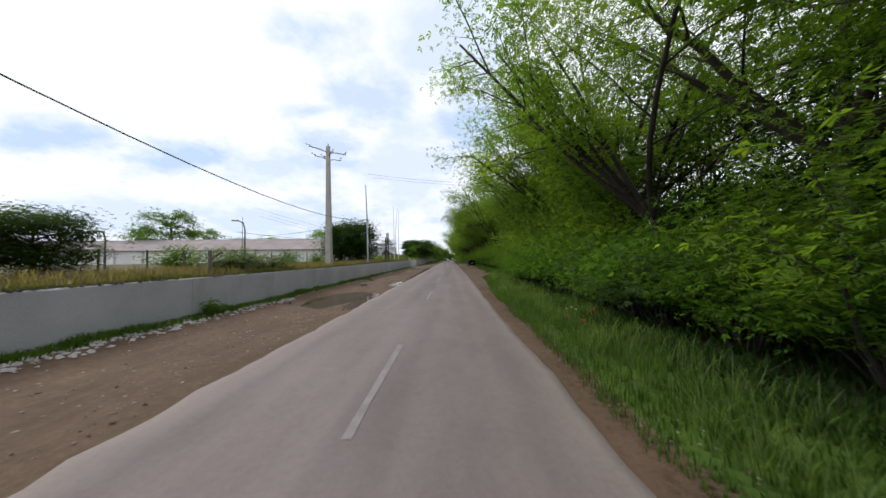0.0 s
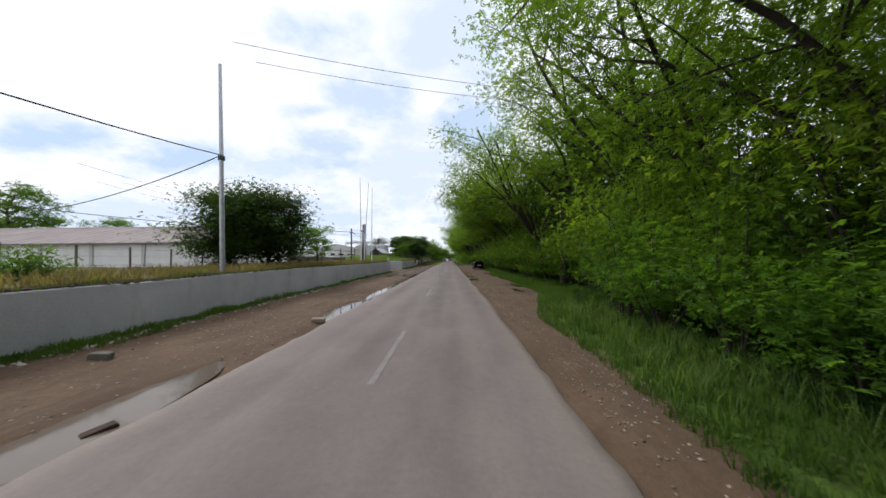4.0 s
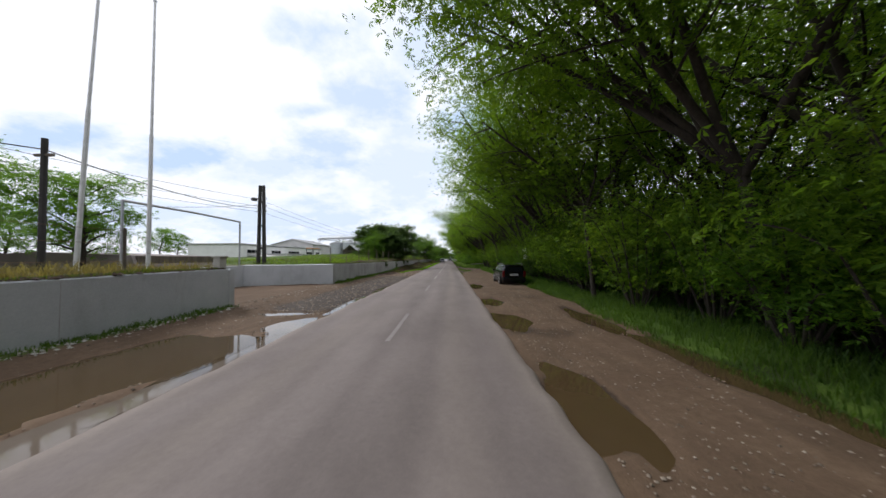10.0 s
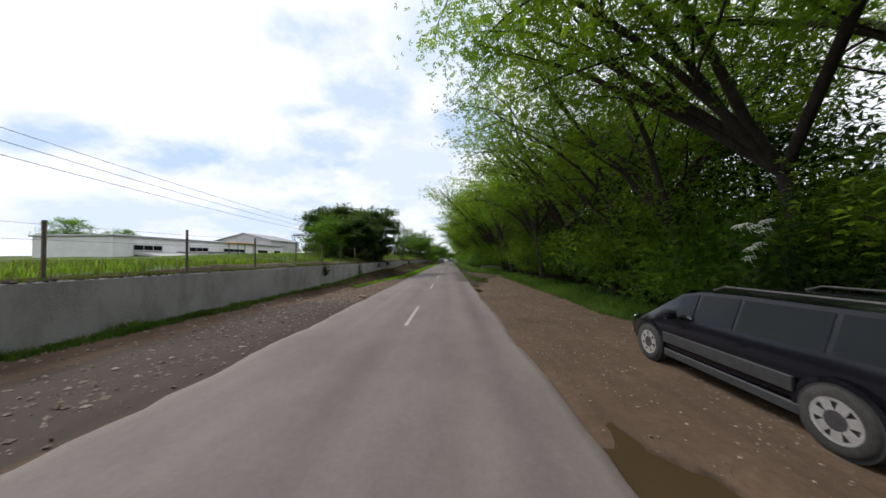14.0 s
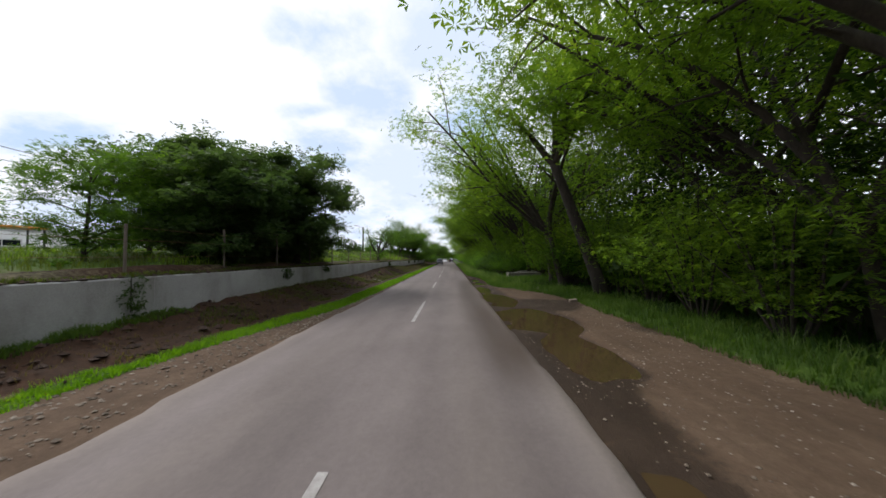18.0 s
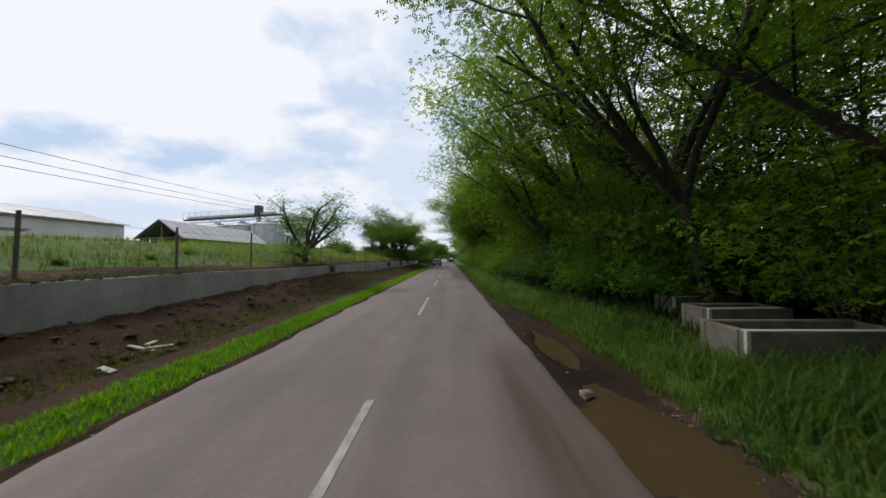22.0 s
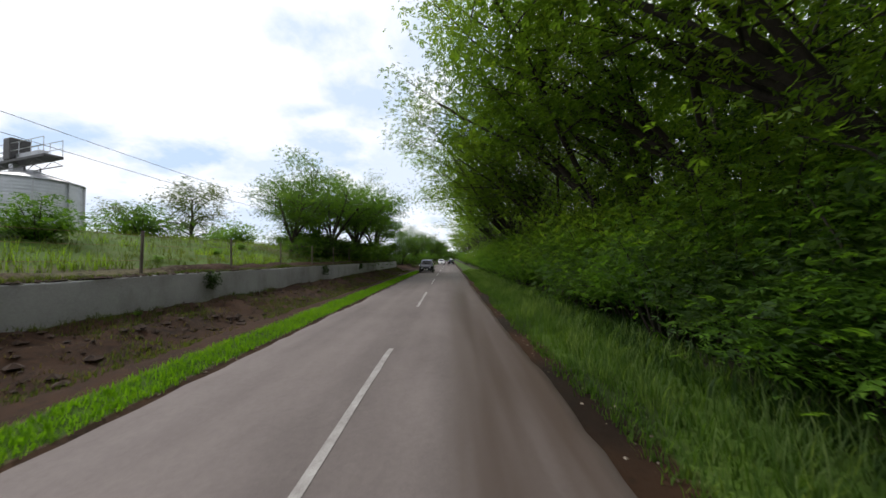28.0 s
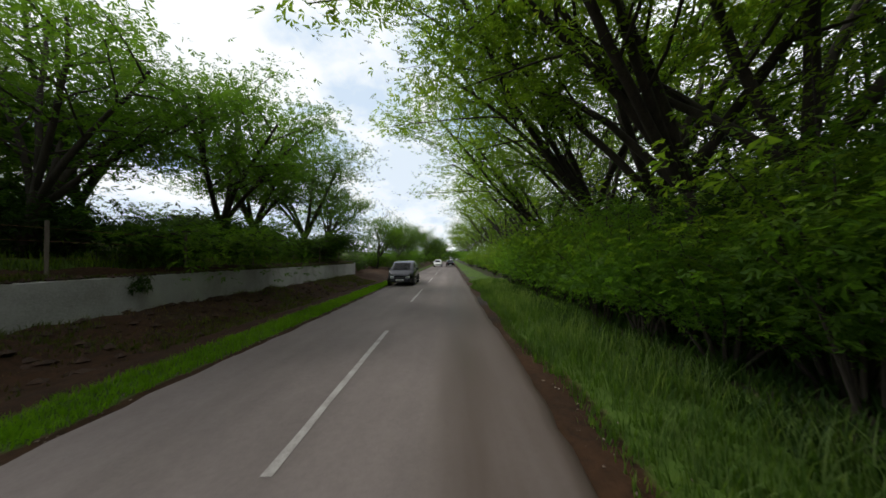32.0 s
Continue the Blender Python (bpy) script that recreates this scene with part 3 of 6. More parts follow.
# ---- retaining wall ----
def wall_run(name, a, b, height, thick, label, base=-0.3, step=0.8, mat=None):
    """A concrete wall from a to b in plan, its top slightly uneven, its face on the right of the way from a to b."""
    a, b = Vector((*a, 0)), Vector((*b, 0))
    way = (b - a).normalized()
    back = Vector((-way.y, way.x, 0)) * thick
    m = max(2, round((b - a).length / step))
    vs, fs = [], []
    for k in range(m + 1):
        p = a + (b - a) * k / m
        top = (height or wall_top(p.y)) + 0.03 * wob(p.x, p.y, 0.35, 2) + 0.012 * wob(p.x, p.y, 1.9, 2)
        for off, z in ((Vector(), base), (Vector(), top - 0.03), (back * 0.08, top), (back * 0.92, top), (back, top - 0.03), (back, base)):
            q = p + off
            vs.append((q.x, q.y, z))
    for k in range(m):
        for i in range(5):
            o = k * 6
            fs.append((o + i, o + i + 1, o + i + 7, o + i + 6))
    fs += [(5, 4, 3, 2, 1, 0), tuple(m * 6 + i for i in range(6))]
    me = mesh_from(name, vs, fs, mat or WALL)
    bm = bmesh.new()
    bm.from_mesh(me)
    bmesh.ops.recalc_face_normals(bm, faces=bm.faces)
    bm.to_mesh(me)
    bm.free()
    return tagged(new(name, me), label, "wall", kind="structure")


wall_run("wall_1", (WALL_X, -40), (WALL_X, GATE_0), None, 0.3, "low whitewashed concrete retaining wall beside the road")
wall_run("wall_2", (WALL_X, GATE_0), (RECESS_X, GATE_0 - 0.4), 1.46, 0.3, "end return of the concrete wall at the yard entrance")
wall_run("wall_3", (RECESS_X, GATE_0 - 0.4), (RECESS_X, 65.2), 1.42, 0.3, "set-back concrete wall at the yard entrance")
wall_run("wall_4", (RECESS_X, 65.2), (WALL_X, GATE_1), 1.45, 0.8, "pale slanting concrete wall at the yard entrance")
# this stretch takes the stained tone that has tree shade painted in
wall_run("wall_5", (WALL_X, GATE_1), (WALL_X, WALL_END), None, 0.32, "long concrete retaining wall above a soil bank, its grey part stain and part painted shade", mat=OLD_SHADED_WALL)
wall_run("wall_6", (WALL_X, WALL_END), (-14, WALL_END + 0.5), 1.5, 0.3, "return of the concrete wall at its far end")


def joints(wall, a, b, step):
    """Narrow dark joints between the cast panels of a wall along y."""
    y = a + step
    while y < b:
        part("joint", box((WALL_X - 0.02, y - 0.008, -0.2), (WALL_X + 0.004, y + 0.008, wall_top(y) - 0.06)), DARK_JOINT, wall)
        y += step


DARK_JOINT = plain("joint_mortar", (0.3, 0.29, 0.285), (0.4, 0.39, 0.385), 8.0, 0.95, 0, 0.3)
for wall_name, a, b, step in (("wall_1", -6, 56, 14.6), ("wall_5", 66.8, 173, 12.2)):
    joints(bpy.data.objects[wall_name], a, b, step)


# ---- trees ----
def scatter_leaves(name, centres, spreads, count, size, mat, leaflets=2, droop=0.35, flat=0.42):
    """A crown of small leaf sprays: pointed leaflets in fans, scattered in flattened clumps about the centres."""
    centres = np.asarray(centres, float)
    pick = nrng.integers(0, len(centres), count)
    off = nrng.normal(0, 1, (count, 3))
    off /= np.maximum(1, np.linalg.norm(off, axis=1, keepdims=True) / 1.9)
    base = centres[pick] + off * np.asarray(spreads)[pick][:, None] * np.array([1.1, 1.1, flat])
    yaw = nrng.uniform(0, math.tau, count)
    tilt = nrng.normal(-droop, 0.38, count)
    fwd = np.stack([np.cos(yaw) * np.cos(tilt), np.sin(yaw) * np.cos(tilt), np.sin(tilt)], 1)
    side = np.stack([-np.sin(yaw), np.cos(yaw), nrng.normal(0, 0.45, count)], 1)
    side /= np.linalg.norm(side, axis=1, keepdims=True)
    s = size * nrng.uniform(0.6, 1.35, count)[:, None]
    verts, faces = [], []
    base_i = 0
    for k in range(leaflets):
        a = (k - (leaflets - 1) / 2) * 0.85
        way = fwd * math.cos(a) + side * math.sin(a)
        lat = side * math.cos(a) - fwd * math.sin(a)
        root = base + fwd * s * 0.15 * (k % 2)
        nrm = np.cross(fwd, side)
        verts.append(np.stack([root, root + way * s * 0.58 + lat * s * 0.25 + nrm * s * 0.05, root + way * s - lat * s * 0.1], 1).reshape(-1, 3))
        faces.append(np.arange(count * 3).reshape(-1, 3) + base_i)
        base_i += count * 3
    v, f = np.concatenate(verts), np.concatenate(faces)
    me = bpy.data.meshes.new(name)
    me.vertices.add(len(v))
    me.vertices.foreach_set("co", v.ravel())
    me.loops.add(f.size)
    me.loops.foreach_set("vertex_index", f.ravel().astype(np.int32))
    me.polygons.add(len(f))
    me.polygons.foreach_set("loop_start", np.arange(0, f.size, 3, dtype=np.int32))
    me.materials.append(mat)
    me.update(calc_edges=True)
    return me


def bent(a, b, sag, seed, n=5):
    """Points of a crooked branch from a to b."""
    a, b = Vector(a), Vector(b)
    out = []
    for k in range(n + 1):
        t = k / n
        p = a.lerp(b, t) + Vector((0, 0, sag * math.sin(math.pi * t)))
        w = (b - a).length * 0.07 * math.sin(math.pi * t)
        p += Vector((wob(seed, t * 2.5, 1, 1), wob(seed, t * 2.5, 1, 7), wob(seed, t * 2.5, 1, 13))) * w
        out.append(p)
    return out


def tree(name, label, height, trunk_r, crown_from, reach, lean, mat, leaves, size, seed, limbs=9, spread_=0.8, side=(0, 0), group="", twigs=4, bare=0.0, clump=None, leaflets=2, flat=0.42):
    """A tree at the origin: trunk with forking limbs and a ragged crown. side shifts the crown's weight in plan."""
    r = random.Random(seed)
    bm = bmesh.new()
    top = Vector((lean[0], lean[1], height * 0.86))
    stem = bent((0, 0, -0.15), top, 0, seed, 8)
    tube(stem, [trunk_r * (1.35 if k == 0 else 1) * (1 - 0.085 * k) for k in range(9)], 8, bm)
    tips = []
    for i in range(limbs):
        t = crown_from + (1 - crown_from) * (i + r.random()) / limbs
        k = min(7, int(t * 8))
        p = stem[k].lerp(stem[k + 1], t * 8 - k) if k < 8 else stem[8]
        ang = i * 2.4 + r.uniform(-0.5, 0.5)
        far = reach * (1.12 - 0.55 * abs(t - 0.55)) * r.uniform(0.7, 1.15)
        q = p + Vector((math.cos(ang) * far + side[0] * r.uniform(0.4, 1.1), math.sin(ang) * far + side[1], height * (0.06 + 0.2 * r.random()) * (0.4 + t)))
        q.z = min(q.z, height)
        rad = trunk_r * (0.5 - 0.3 * t)
        limb = bent(p, q, 0.15 * far, seed * 31 + i)
        tube(limb, [rad * (1 - 0.15 * j) for j in range(6)], 6, bm, False)
        for j in range(twigs):
            u = 0.3 + 0.7 * (j + r.random()) / twigs
            m = min(4, int(u * 5))
            s0 = limb[m].lerp(limb[m + 1], u * 5 - m)
            s1 = s0 + Vector((r.uniform(-1, 1), r.uniform(-1, 1), r.uniform(-0.35, 0.75))) * far * 0.42
            tw = bent(s0, s1, 0, seed * 77 + i * 9 + j, 3)
            tube(tw, [rad * 0.3, rad * 0.22, rad * 0.16, rad * 0.1], 4, bm, False)
            if r.random() >= bare:
                tips += [(s1, 1.0), (s0.lerp(s1, 0.55), 0.8)]
        if r.random() >= bare:
            tips.append((q, 1.0))
    tips.append((top, 1.0))
    root = thing(name, label, "tree", group=group)
    part("trunk", bm, BARK, root, smooth=True)
    c = clump or spread_
    part("crown", scatter_leaves("crown", [p for p, _ in tips], [c * w * r.uniform(0.5, 1.15) for _, w in tips], leaves, size, mat, leaflets, 0.35, flat), None, root)
    return root


def limb_tree(name, label, height, trunk_r, fork, lean, mat, leaves, size, seed, limbs=4, road=0.65, reach=1.0, clump=0.5, flat=0.45, group="", low=0, rise=(0.5, 1.1), fan=0.75, clear=4.2):
    """A wood's-edge tree: a bare leaning trunk that forks into heavy limbs, most of them sweeping out over the verge (-x), with branches, twigs and layered leaf sprays."""
    r = random.Random(seed)
    bm = bmesh.new()
    tips = []

    def grow(p, way, length, rad, level, key):
        n = (7, 6, 4, 3)[level]
        pts, d = [p.copy()], way.normalized()
        for k in range(n):
            bend = Vector((wob(key, k * 0.7, 1, 1), wob(key, k * 0.7, 1, 7), wob(key, k * 0.7, 1, 13))) * (0.03, 0.26, 0.4, 0.4)[level]
            d = (d + bend + Vector((0, 0, (0.0, -0.02, -0.05, -0.1)[level]))).normalized()
            if level and pts[-1].x < -2.5 and pts[-1].z < clear:
                d = Vector((d.x, d.y, max(d.z, 0.25))).normalized()
            pts.append(pts[-1] + d * (length / n))
        taper = (0.35, 0.62, 0.7, 0.75)[level]
        tube(pts, [rad * (1.3 if level == 0 and k == 0 else 1.0) * (1 - taper * k / n) for k in range(n + 1)], (10, 7, 5, 3)[level], bm, level == 0)
        return pts, d

    trunk_way = Vector((*lean, fork))
    trunk, d0 = grow(Vector((0, 0, -0.15)), trunk_way, trunk_way.length, trunk_r, 0, seed * 3.1)
    starts = [(trunk[-1], i) for i in range(limbs)] + [(trunk[3 + i % 4], limbs + i) for i in range(low)]
    for p, i in starts:
        az = math.pi + r.gauss(0, fan) if r.random() < road else r.uniform(-1.6, 1.6)
        el = r.uniform(*rise) if i < limbs else r.uniform(0.1, 0.5)
        way = Vector((math.cos(az) * math.cos(el), math.sin(az) * math.cos(el), math.sin(el))) + d0 * (0.35 if i < limbs else 0)
        long = (height - fork) * r.uniform(0.62, 0.85) * reach * (1 if i < limbs else 0.55)
        limb, _ = grow(p, way, long, trunk_r * (0.58 if i < limbs else 0.3), 1, seed * 17 + i * 2.3)
        for j in range(6):
            u = 0.28 + 0.72 * (j + r.random() * 0.8) / 6
            k = min(5, int(u * 6))
            q = limb[k].lerp(limb[k + 1], u * 6 - k)
            along = (limb[k + 1] - limb[k]).normalized()
            side = along.cross(Vector((0, 0, 1))).normalized() * (1 if j % 2 else -1)
            way = along * 0.7 + side * r.uniform(0.5, 1.0) + Vector((0, 0, r.uniform(-0.35, 0.45)))
            br, _ = grow(q, way, long * r.uniform(0.28, 0.46), trunk_r * 0.2, 2, seed * 29 + i * 7 + j)
            for m in range(4):
                v = 0.3 + 0.7 * (m + r.random()) / 4
                kk = min(3, int(v * 4))
                q2 = br[kk].lerp(br[kk + 1], v * 4 - kk)
                along2 = (br[kk + 1] - br[kk]).normalized()
                way2 = along2 + Vector((r.uniform(-1, 1), r.uniform(-1, 1), r.uniform(-0.5, 0.5)))
                tw, _ = grow(q2, way2, r.uniform(0.5, 1.1), trunk_r * 0.07, 3, seed * 41 + i * 11 + j * 5 + m)
                tips += [(tw[-1], 1.0), (tw[1], 0.75)]
            tips.append((br[-1], 1.1))
    tips = [(p, w) for p, w in tips if p.x > -2.5 or p.z > clear - 0.6]
    root = thing(name, label, "tree", group=group)
    part("trunk", bm, BARK, root, smooth=True)
    part("crown", scatter_leaves("crown", [p for p, _ in tips], [clump * w * r.uniform(0.6, 1.2) for _, w in tips], leaves, size, mat, 3, 0.35, flat), None, root)
    return root


def shrub(name, label, height, wide, mat, leaves, size, seed, stems=9, group="", thick=1.0, clump=0.27, category="bush", leaflets=2, lift=0.0):
    r = random.Random(seed)
    bm = bmesh.new()
    tips = []
    for i in range(stems):
        ang = i * 2.4 + r.uniform(-0.4, 0.4)
        out = wide * math.sqrt((i + 0.4) / stems)
        h = height * (1.0 - 0.55 * (out / wide) ** 2) * r.uniform(0.75, 1.05)
        q = Vector((math.cos(ang) * out, math.sin(ang) * out, h))
        pts = bent((0.15 * math.cos(ang), 0.15 * math.sin(ang), -0.1), q, 0.12 * height, seed * 13 + i, 4)
        tube(pts, [thick * q for q in (0.035, 0.028, 0.02, 0.014, 0.008)], 5, bm, False)
        tips += [(pts[k], 0.5 + 0.15 * k) for k in ((1, 2, 3, 4) if thick == 1 else (3, 4)) if pts[k].z > lift * (0.45 + 0.9 * wob(i, seed, 1.7) ** 2)]
        if thick > 1:
            for j in range(6):
                p = pts[1 + j // 2].lerp(pts[2 + j // 2], r.random())
                e = p + Vector((r.uniform(-1, 1), r.uniform(-1, 1), r.uniform(-0.1, 0.9))) * wide * 0.36
                tube(bent(p, e, 0, seed * 7 + i * 9 + j, 3), [0.03, 0.02, 0.013, 0.006], 4, bm, False)
                if r.random() < 0.8:
                    tips += [(e, 0.8), (p.lerp(e, 0.6), 0.7)]
    root = thing(name, label, category, group=group)
    part("stem", bm, BARK, root, smooth=True)
    part("foliage", scatter_leaves("foliage", [p for p, _ in tips], [clump * wide * w * r.uniform(0.7, 1.3) for _, w in tips], leaves, size, mat, leaflets, 0.3), None, root)
    return root


def put(first, copies):
    """The first thing goes to the first pose, copies of it to the others."""
    m0 = copies[0]
    for m in copies[1:]:
        copy_thing(first, m)
    first.matrix_basis = m0


def spot(x, y, turn=0.0, scale=1.0, z=None):
    s = scale if hasattr(scale, "__len__") else (scale,) * 3
    return pose(x, y, (ground_z(x, y) if z is None else z) - 0.03, 0, 0, turn) @ Matrix.Diagonal((*s, 1))


AC = "robinia tree with feathery bright green leaves at the wood's edge"
EDGE = "trees along the wood's edge"
OPEN_ZONES = ((8.5, 13), (17, 22), (35, 43), (80, 86), (95, 104), (107, 113), (149, 157))      # where sky shows through the wood


def open_wood(y):
    return any(a < y < b for a, b in OPEN_ZONES)


kinds = [
    limb_tree("acacia_tree", AC, 13.5, 0.2, 3.0, (-0.5, 0.3), LEAF_ACACIA, 7600, 0.16, 11, 6, 0.68, 1.15, 0.62, 0.5, EDGE),
    limb_tree("acacia_tree", AC, 12.0, 0.17, 2.4, (-0.8, -0.3), LEAF_ACACIA, 7200, 0.16, 23, 6, 0.68, 1.2, 0.62, 0.5, EDGE),
    limb_tree("acacia_tree", AC, 14.5, 0.22, 3.6, (-0.3, 0.5), LEAF_ACACIA, 7800, 0.16, 37, 6, 0.68, 1.1, 0.64, 0.5, EDGE),
]
airy = [
    limb_tree("acacia_tree", "robinia with dark bare limbs and a thin crown", 12.5, 0.21, 3.4, (-0.8, 0.5), LEAF_ACACIA, 5200, 0.155, 45, 6, 0.7, 1.15, 0.5, 0.5, EDGE),
    limb_tree("acacia_tree", "robinia with dark bare limbs and a thin crown", 11.5, 0.17, 3.0, (-1.0, -0.2), LEAF_ACACIA, 5000, 0.155, 47, 6, 0.65, 1.2, 0.5, 0.5, EDGE),
]
overs = [
    limb_tree("acacia_tree", "robinia whose boughs hang out over the road", 12.0, 0.18, 3.4, (-0.7, 0.2), LEAF_ACACIA, 8600, 0.155, 59, 7, 1.0, 1.3, 0.6, 0.5, EDGE, 0, (0.45, 0.95), 0.5),
    limb_tree("acacia_tree", "robinia with thin leafy boughs hanging over the road", 12.0, 0.18, 3.2, (-0.6, 0.3), LEAF_ACACIA, 8000, 0.15, 77, 7, 1.0, 1.3, 0.58, 0.5, EDGE, 0, (0.5, 1.0), 0.55),
]
# inner trees: the gloom of the wood is in their leaf colour
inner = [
    tree("wood_tree", "tall shaded tree inside the wood", 12.5, 0.13, 0.2, 2.8, (0.3, 0.2), LEAF_DARK_OR_SHADED, 3000, 0.44, 53, 13, 0.95, (0, 0), "trees inside the wood", leaflets=1, flat=0.7),
    tree("wood_tree", "thin shaded tree inside the wood", 11.0, 0.1, 0.25, 2.5, (-0.5, 0.3), LEAF_DARK_OR_SHADED, 2700, 0.44, 67, 12, 0.95, (0, 0), "trees inside the wood", leaflets=1, flat=0.7),
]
OVER_Y = (9.5, 41.5, 49.5, 53.5, 60.8, 63.6, 67.0, 71.5, 91.0, 101.5, 110.5, 117.0, 121.0, 134.0, 137.5, 141.5, 147.0, 151.0, 155.5, 161, 168)
for n, o in enumerate(overs):
    put(o, [spot((7.5 if 44 < y < 75 else 6.4) + 0.5 * (k % 3) + (1.2 if y == 91.0 else 0), y, (k * 47) % 50 - 25, (1.12 if 100 < y < 107 else 1.3 if y > 150 else 0.92 + 0.06 * (k % 4), 0.92 + 0.06 * (k % 4), 0.92 + 0.06 * (k % 4))) for k, y in enumerate(OVER_Y) if (open_wood(y) or y > 145 or y == 67.0) == bool(n)])
# trees with a plain trunk of their own beside the lay-by
put(limb_tree("acacia_tree", "tree with a thick bare trunk leaning and forking above the lay-by", 11.5, 0.21, 3.9, (-0.5, 0.1), LEAF_ACACIA, 4200, 0.16, 61, 5, 0.55, 0.95, 0.55, 0.5, EDGE), [spot(6.6, 86.9)])
put(limb_tree("acacia_tree", "big old tree with a heavy dark leaning trunk", 12.5, 0.31, 6.4, (-1.9, 0.3), LEAF_ACACIA, 5200, 0.16, 63, 6, 0.65, 0.9, 0.58, 0.5, EDGE), [spot(6.75, 97.4)])
put(limb_tree("acacia_tree", "straight thick-barked tree at the edge of the lay-by", 13.0, 0.22, 5.0, (0.1, 0.2), LEAF_ACACIA, 4200, 0.16, 65, 5, 0.6, 0.9, 0.58, 0.5, EDGE), [spot(6.7, 37.5)])
put(limb_tree("acacia_tree", "slim pale trunk standing before the dark wood", 10.0, 0.1, 3.6, (-0.35, 0.1), LEAF_ACACIA, 3600, 0.16, 69, 4, 0.6, 0.9, 0.58, 0.5, EDGE), [spot(5.95, 59.1)])
lots, thin_lots = [[] for _ in kinds], [[] for _ in airy]
y = -9.0
i = 0
while y < 300:
    x = 7.2 + rng.uniform(-0.5, 1.3) + (0.6 if 28 < y < 100 else 1.0 if 13 < y < 24 else 0)
    if min(abs(y - o) for o in OVER_Y + (37.5, 59.1, 86.9, 97.3)) > 1.3:
        (min(thin_lots, key=len) if open_wood(y) else lots[i % 3]).append(spot(x, y, rng.uniform(-35, 35), rng.uniform(0.85, 1.12)))
    y += rng.uniform(2.8, 4.0) * (1.25 if open_wood(y) else 1 if y < 165 else 2.0 if y < 225 else 3.2)
    i += 1
for k, y in enumerate((-1, 2.5, 15, 18.5, 22, 47, 52, 56, 60, 64, 68, 116, 122, 128, 132, 136, 139, 143)):
    lots[k % 3].append(spot(9.2 + 0.8 * (k % 2), y, 25 * (k % 5) - 50, 0.95 + 0.05 * (k % 4)))
for k, l in zip(kinds + airy, lots + thin_lots):
    put(k, l)
lots = [[] for _ in inner]
y = -8.0
while y < 225:
    for x in (10.8, 14.4):
        if not open_wood(y) or rng.random() < (0.22 if 14 < y < 24 else 0.8):
            lots[rng.randrange(2)].append(spot(x + rng.uniform(-1.2, 1.2), y + rng.uniform(-1.4, 1.4), rng.uniform(0, 360), rng.uniform(0.58, 0.82) + (0 if 14 < y < 30 or 58 < y < 80 or 105 < y < 115 else 0.1 if y > 143 else 0.22)))
    y += 4.4 * (1 if y < 170 else 1.7)
for k, l in zip(inner, lots):
    put(k, l)
# bare stems seen against the light deep in the wood
stem = tree("wood_tree", "thin bare dark stem deep in the wood", 12.0, 0.11, 0.55, 1.9, (0.4, 0.2), LEAF_DARK_OR_SHADED, 700, 0.4, 91, 7, 0.8, (0, 0), "trees inside the wood", leaflets=1, flat=0.7)
put(stem, [spot(rng.uniform(10, 17), rng.uniform(a + 1, b + 5), rng.uniform(0, 360), rng.uniform(0.8, 1.15)) for a, b in OPEN_ZONES for _ in range(int((b - a) * 1.1))])

# undergrowth along the wood
SH = "dense leafy shrub under the trees at the wood's edge"
bushes = [
    shrub("shrub", SH, 2.7, 1.7, LEAF_SHRUB, 3200, 0.105, 5, 11, "shrubs along the wood", leaflets=3, lift=1.35),
    shrub("shrub", SH, 2.0, 1.5, LEAF_SHRUB, 2800, 0.105, 6, 10, "shrubs along the wood", leaflets=3, lift=1.35),
    shrub("shrub", "tall arching green shrub beside the verge", 4.2, 2.0, LEAF_ACACIA, 3800, 0.115, 8, 12, "shrubs along the wood", leaflets=3, lift=1.35),
    shrub("shrub", "dark shaded shrub deep in the wood", 3.2, 2.2, LEAF_DARK_OR_SHADED, 900, 0.4, 9, 10, "shrubs along the wood", leaflets=1),
]
lots = [[] for _ in bushes]
y = -6.0
while y < 215:
    lay = smooth_step(22, 29, y) * (1 - smooth_step(100, 106, y))
    if rng.random() < 1.0 - (0.4 if open_wood(y) else 0.12) * lay:
        k = rng.choice((0, 1, 2, 2)) if lay < 0.5 else rng.choice((0, 1, 2) if open_wood(y) else (0, 2, 2))
        if not 104 < y < 111:
            lots[k].append(spot(5.2 - 0.8 * smooth_step(126, 132, y) - 0.6 * (1 - smooth_step(10, 18, y)) + 1.6 * lay + rng.uniform(-0.3, 0.8) + (0.4 if k == 2 else 0), y, rng.uniform(0, 360), rng.uniform(0.8, 1.15)))
    if rng.random() < 0.7 or 103 < y < 112:
        lots[rng.choice((2, 3, 3, 3))].append(spot(8.2 + (1.4 if 103 < y < 112 else 0) + rng.uniform(-0.6, 1.0), y + 0.8, rng.uniform(0, 360), rng.uniform(0.8, 1.1)))
    y += 2.4 * (1 if y < 165 else 1.7)
y = -3.0
while y < 170:
    if y < 29 or y > 127:
        lots[rng.choice((0, 1, 0))].append(spot((4.35 if y > 100 else 4.8) + rng.uniform(-0.25, 0.3), y, rng.uniform(0, 360), (rng.uniform(0.75, 0.95), rng.uniform(0.75, 0.95), rng.uniform(0.8, 1.25))))
    y += 1.7
hazel = shrub("shrub", "broad-leaved dull green shrub in the shade of the trees", 2.6, 1.6, LEAF_HAZEL, 2000, 0.15, 15, 11, "shrubs along the wood", leaflets=3, lift=1.35)
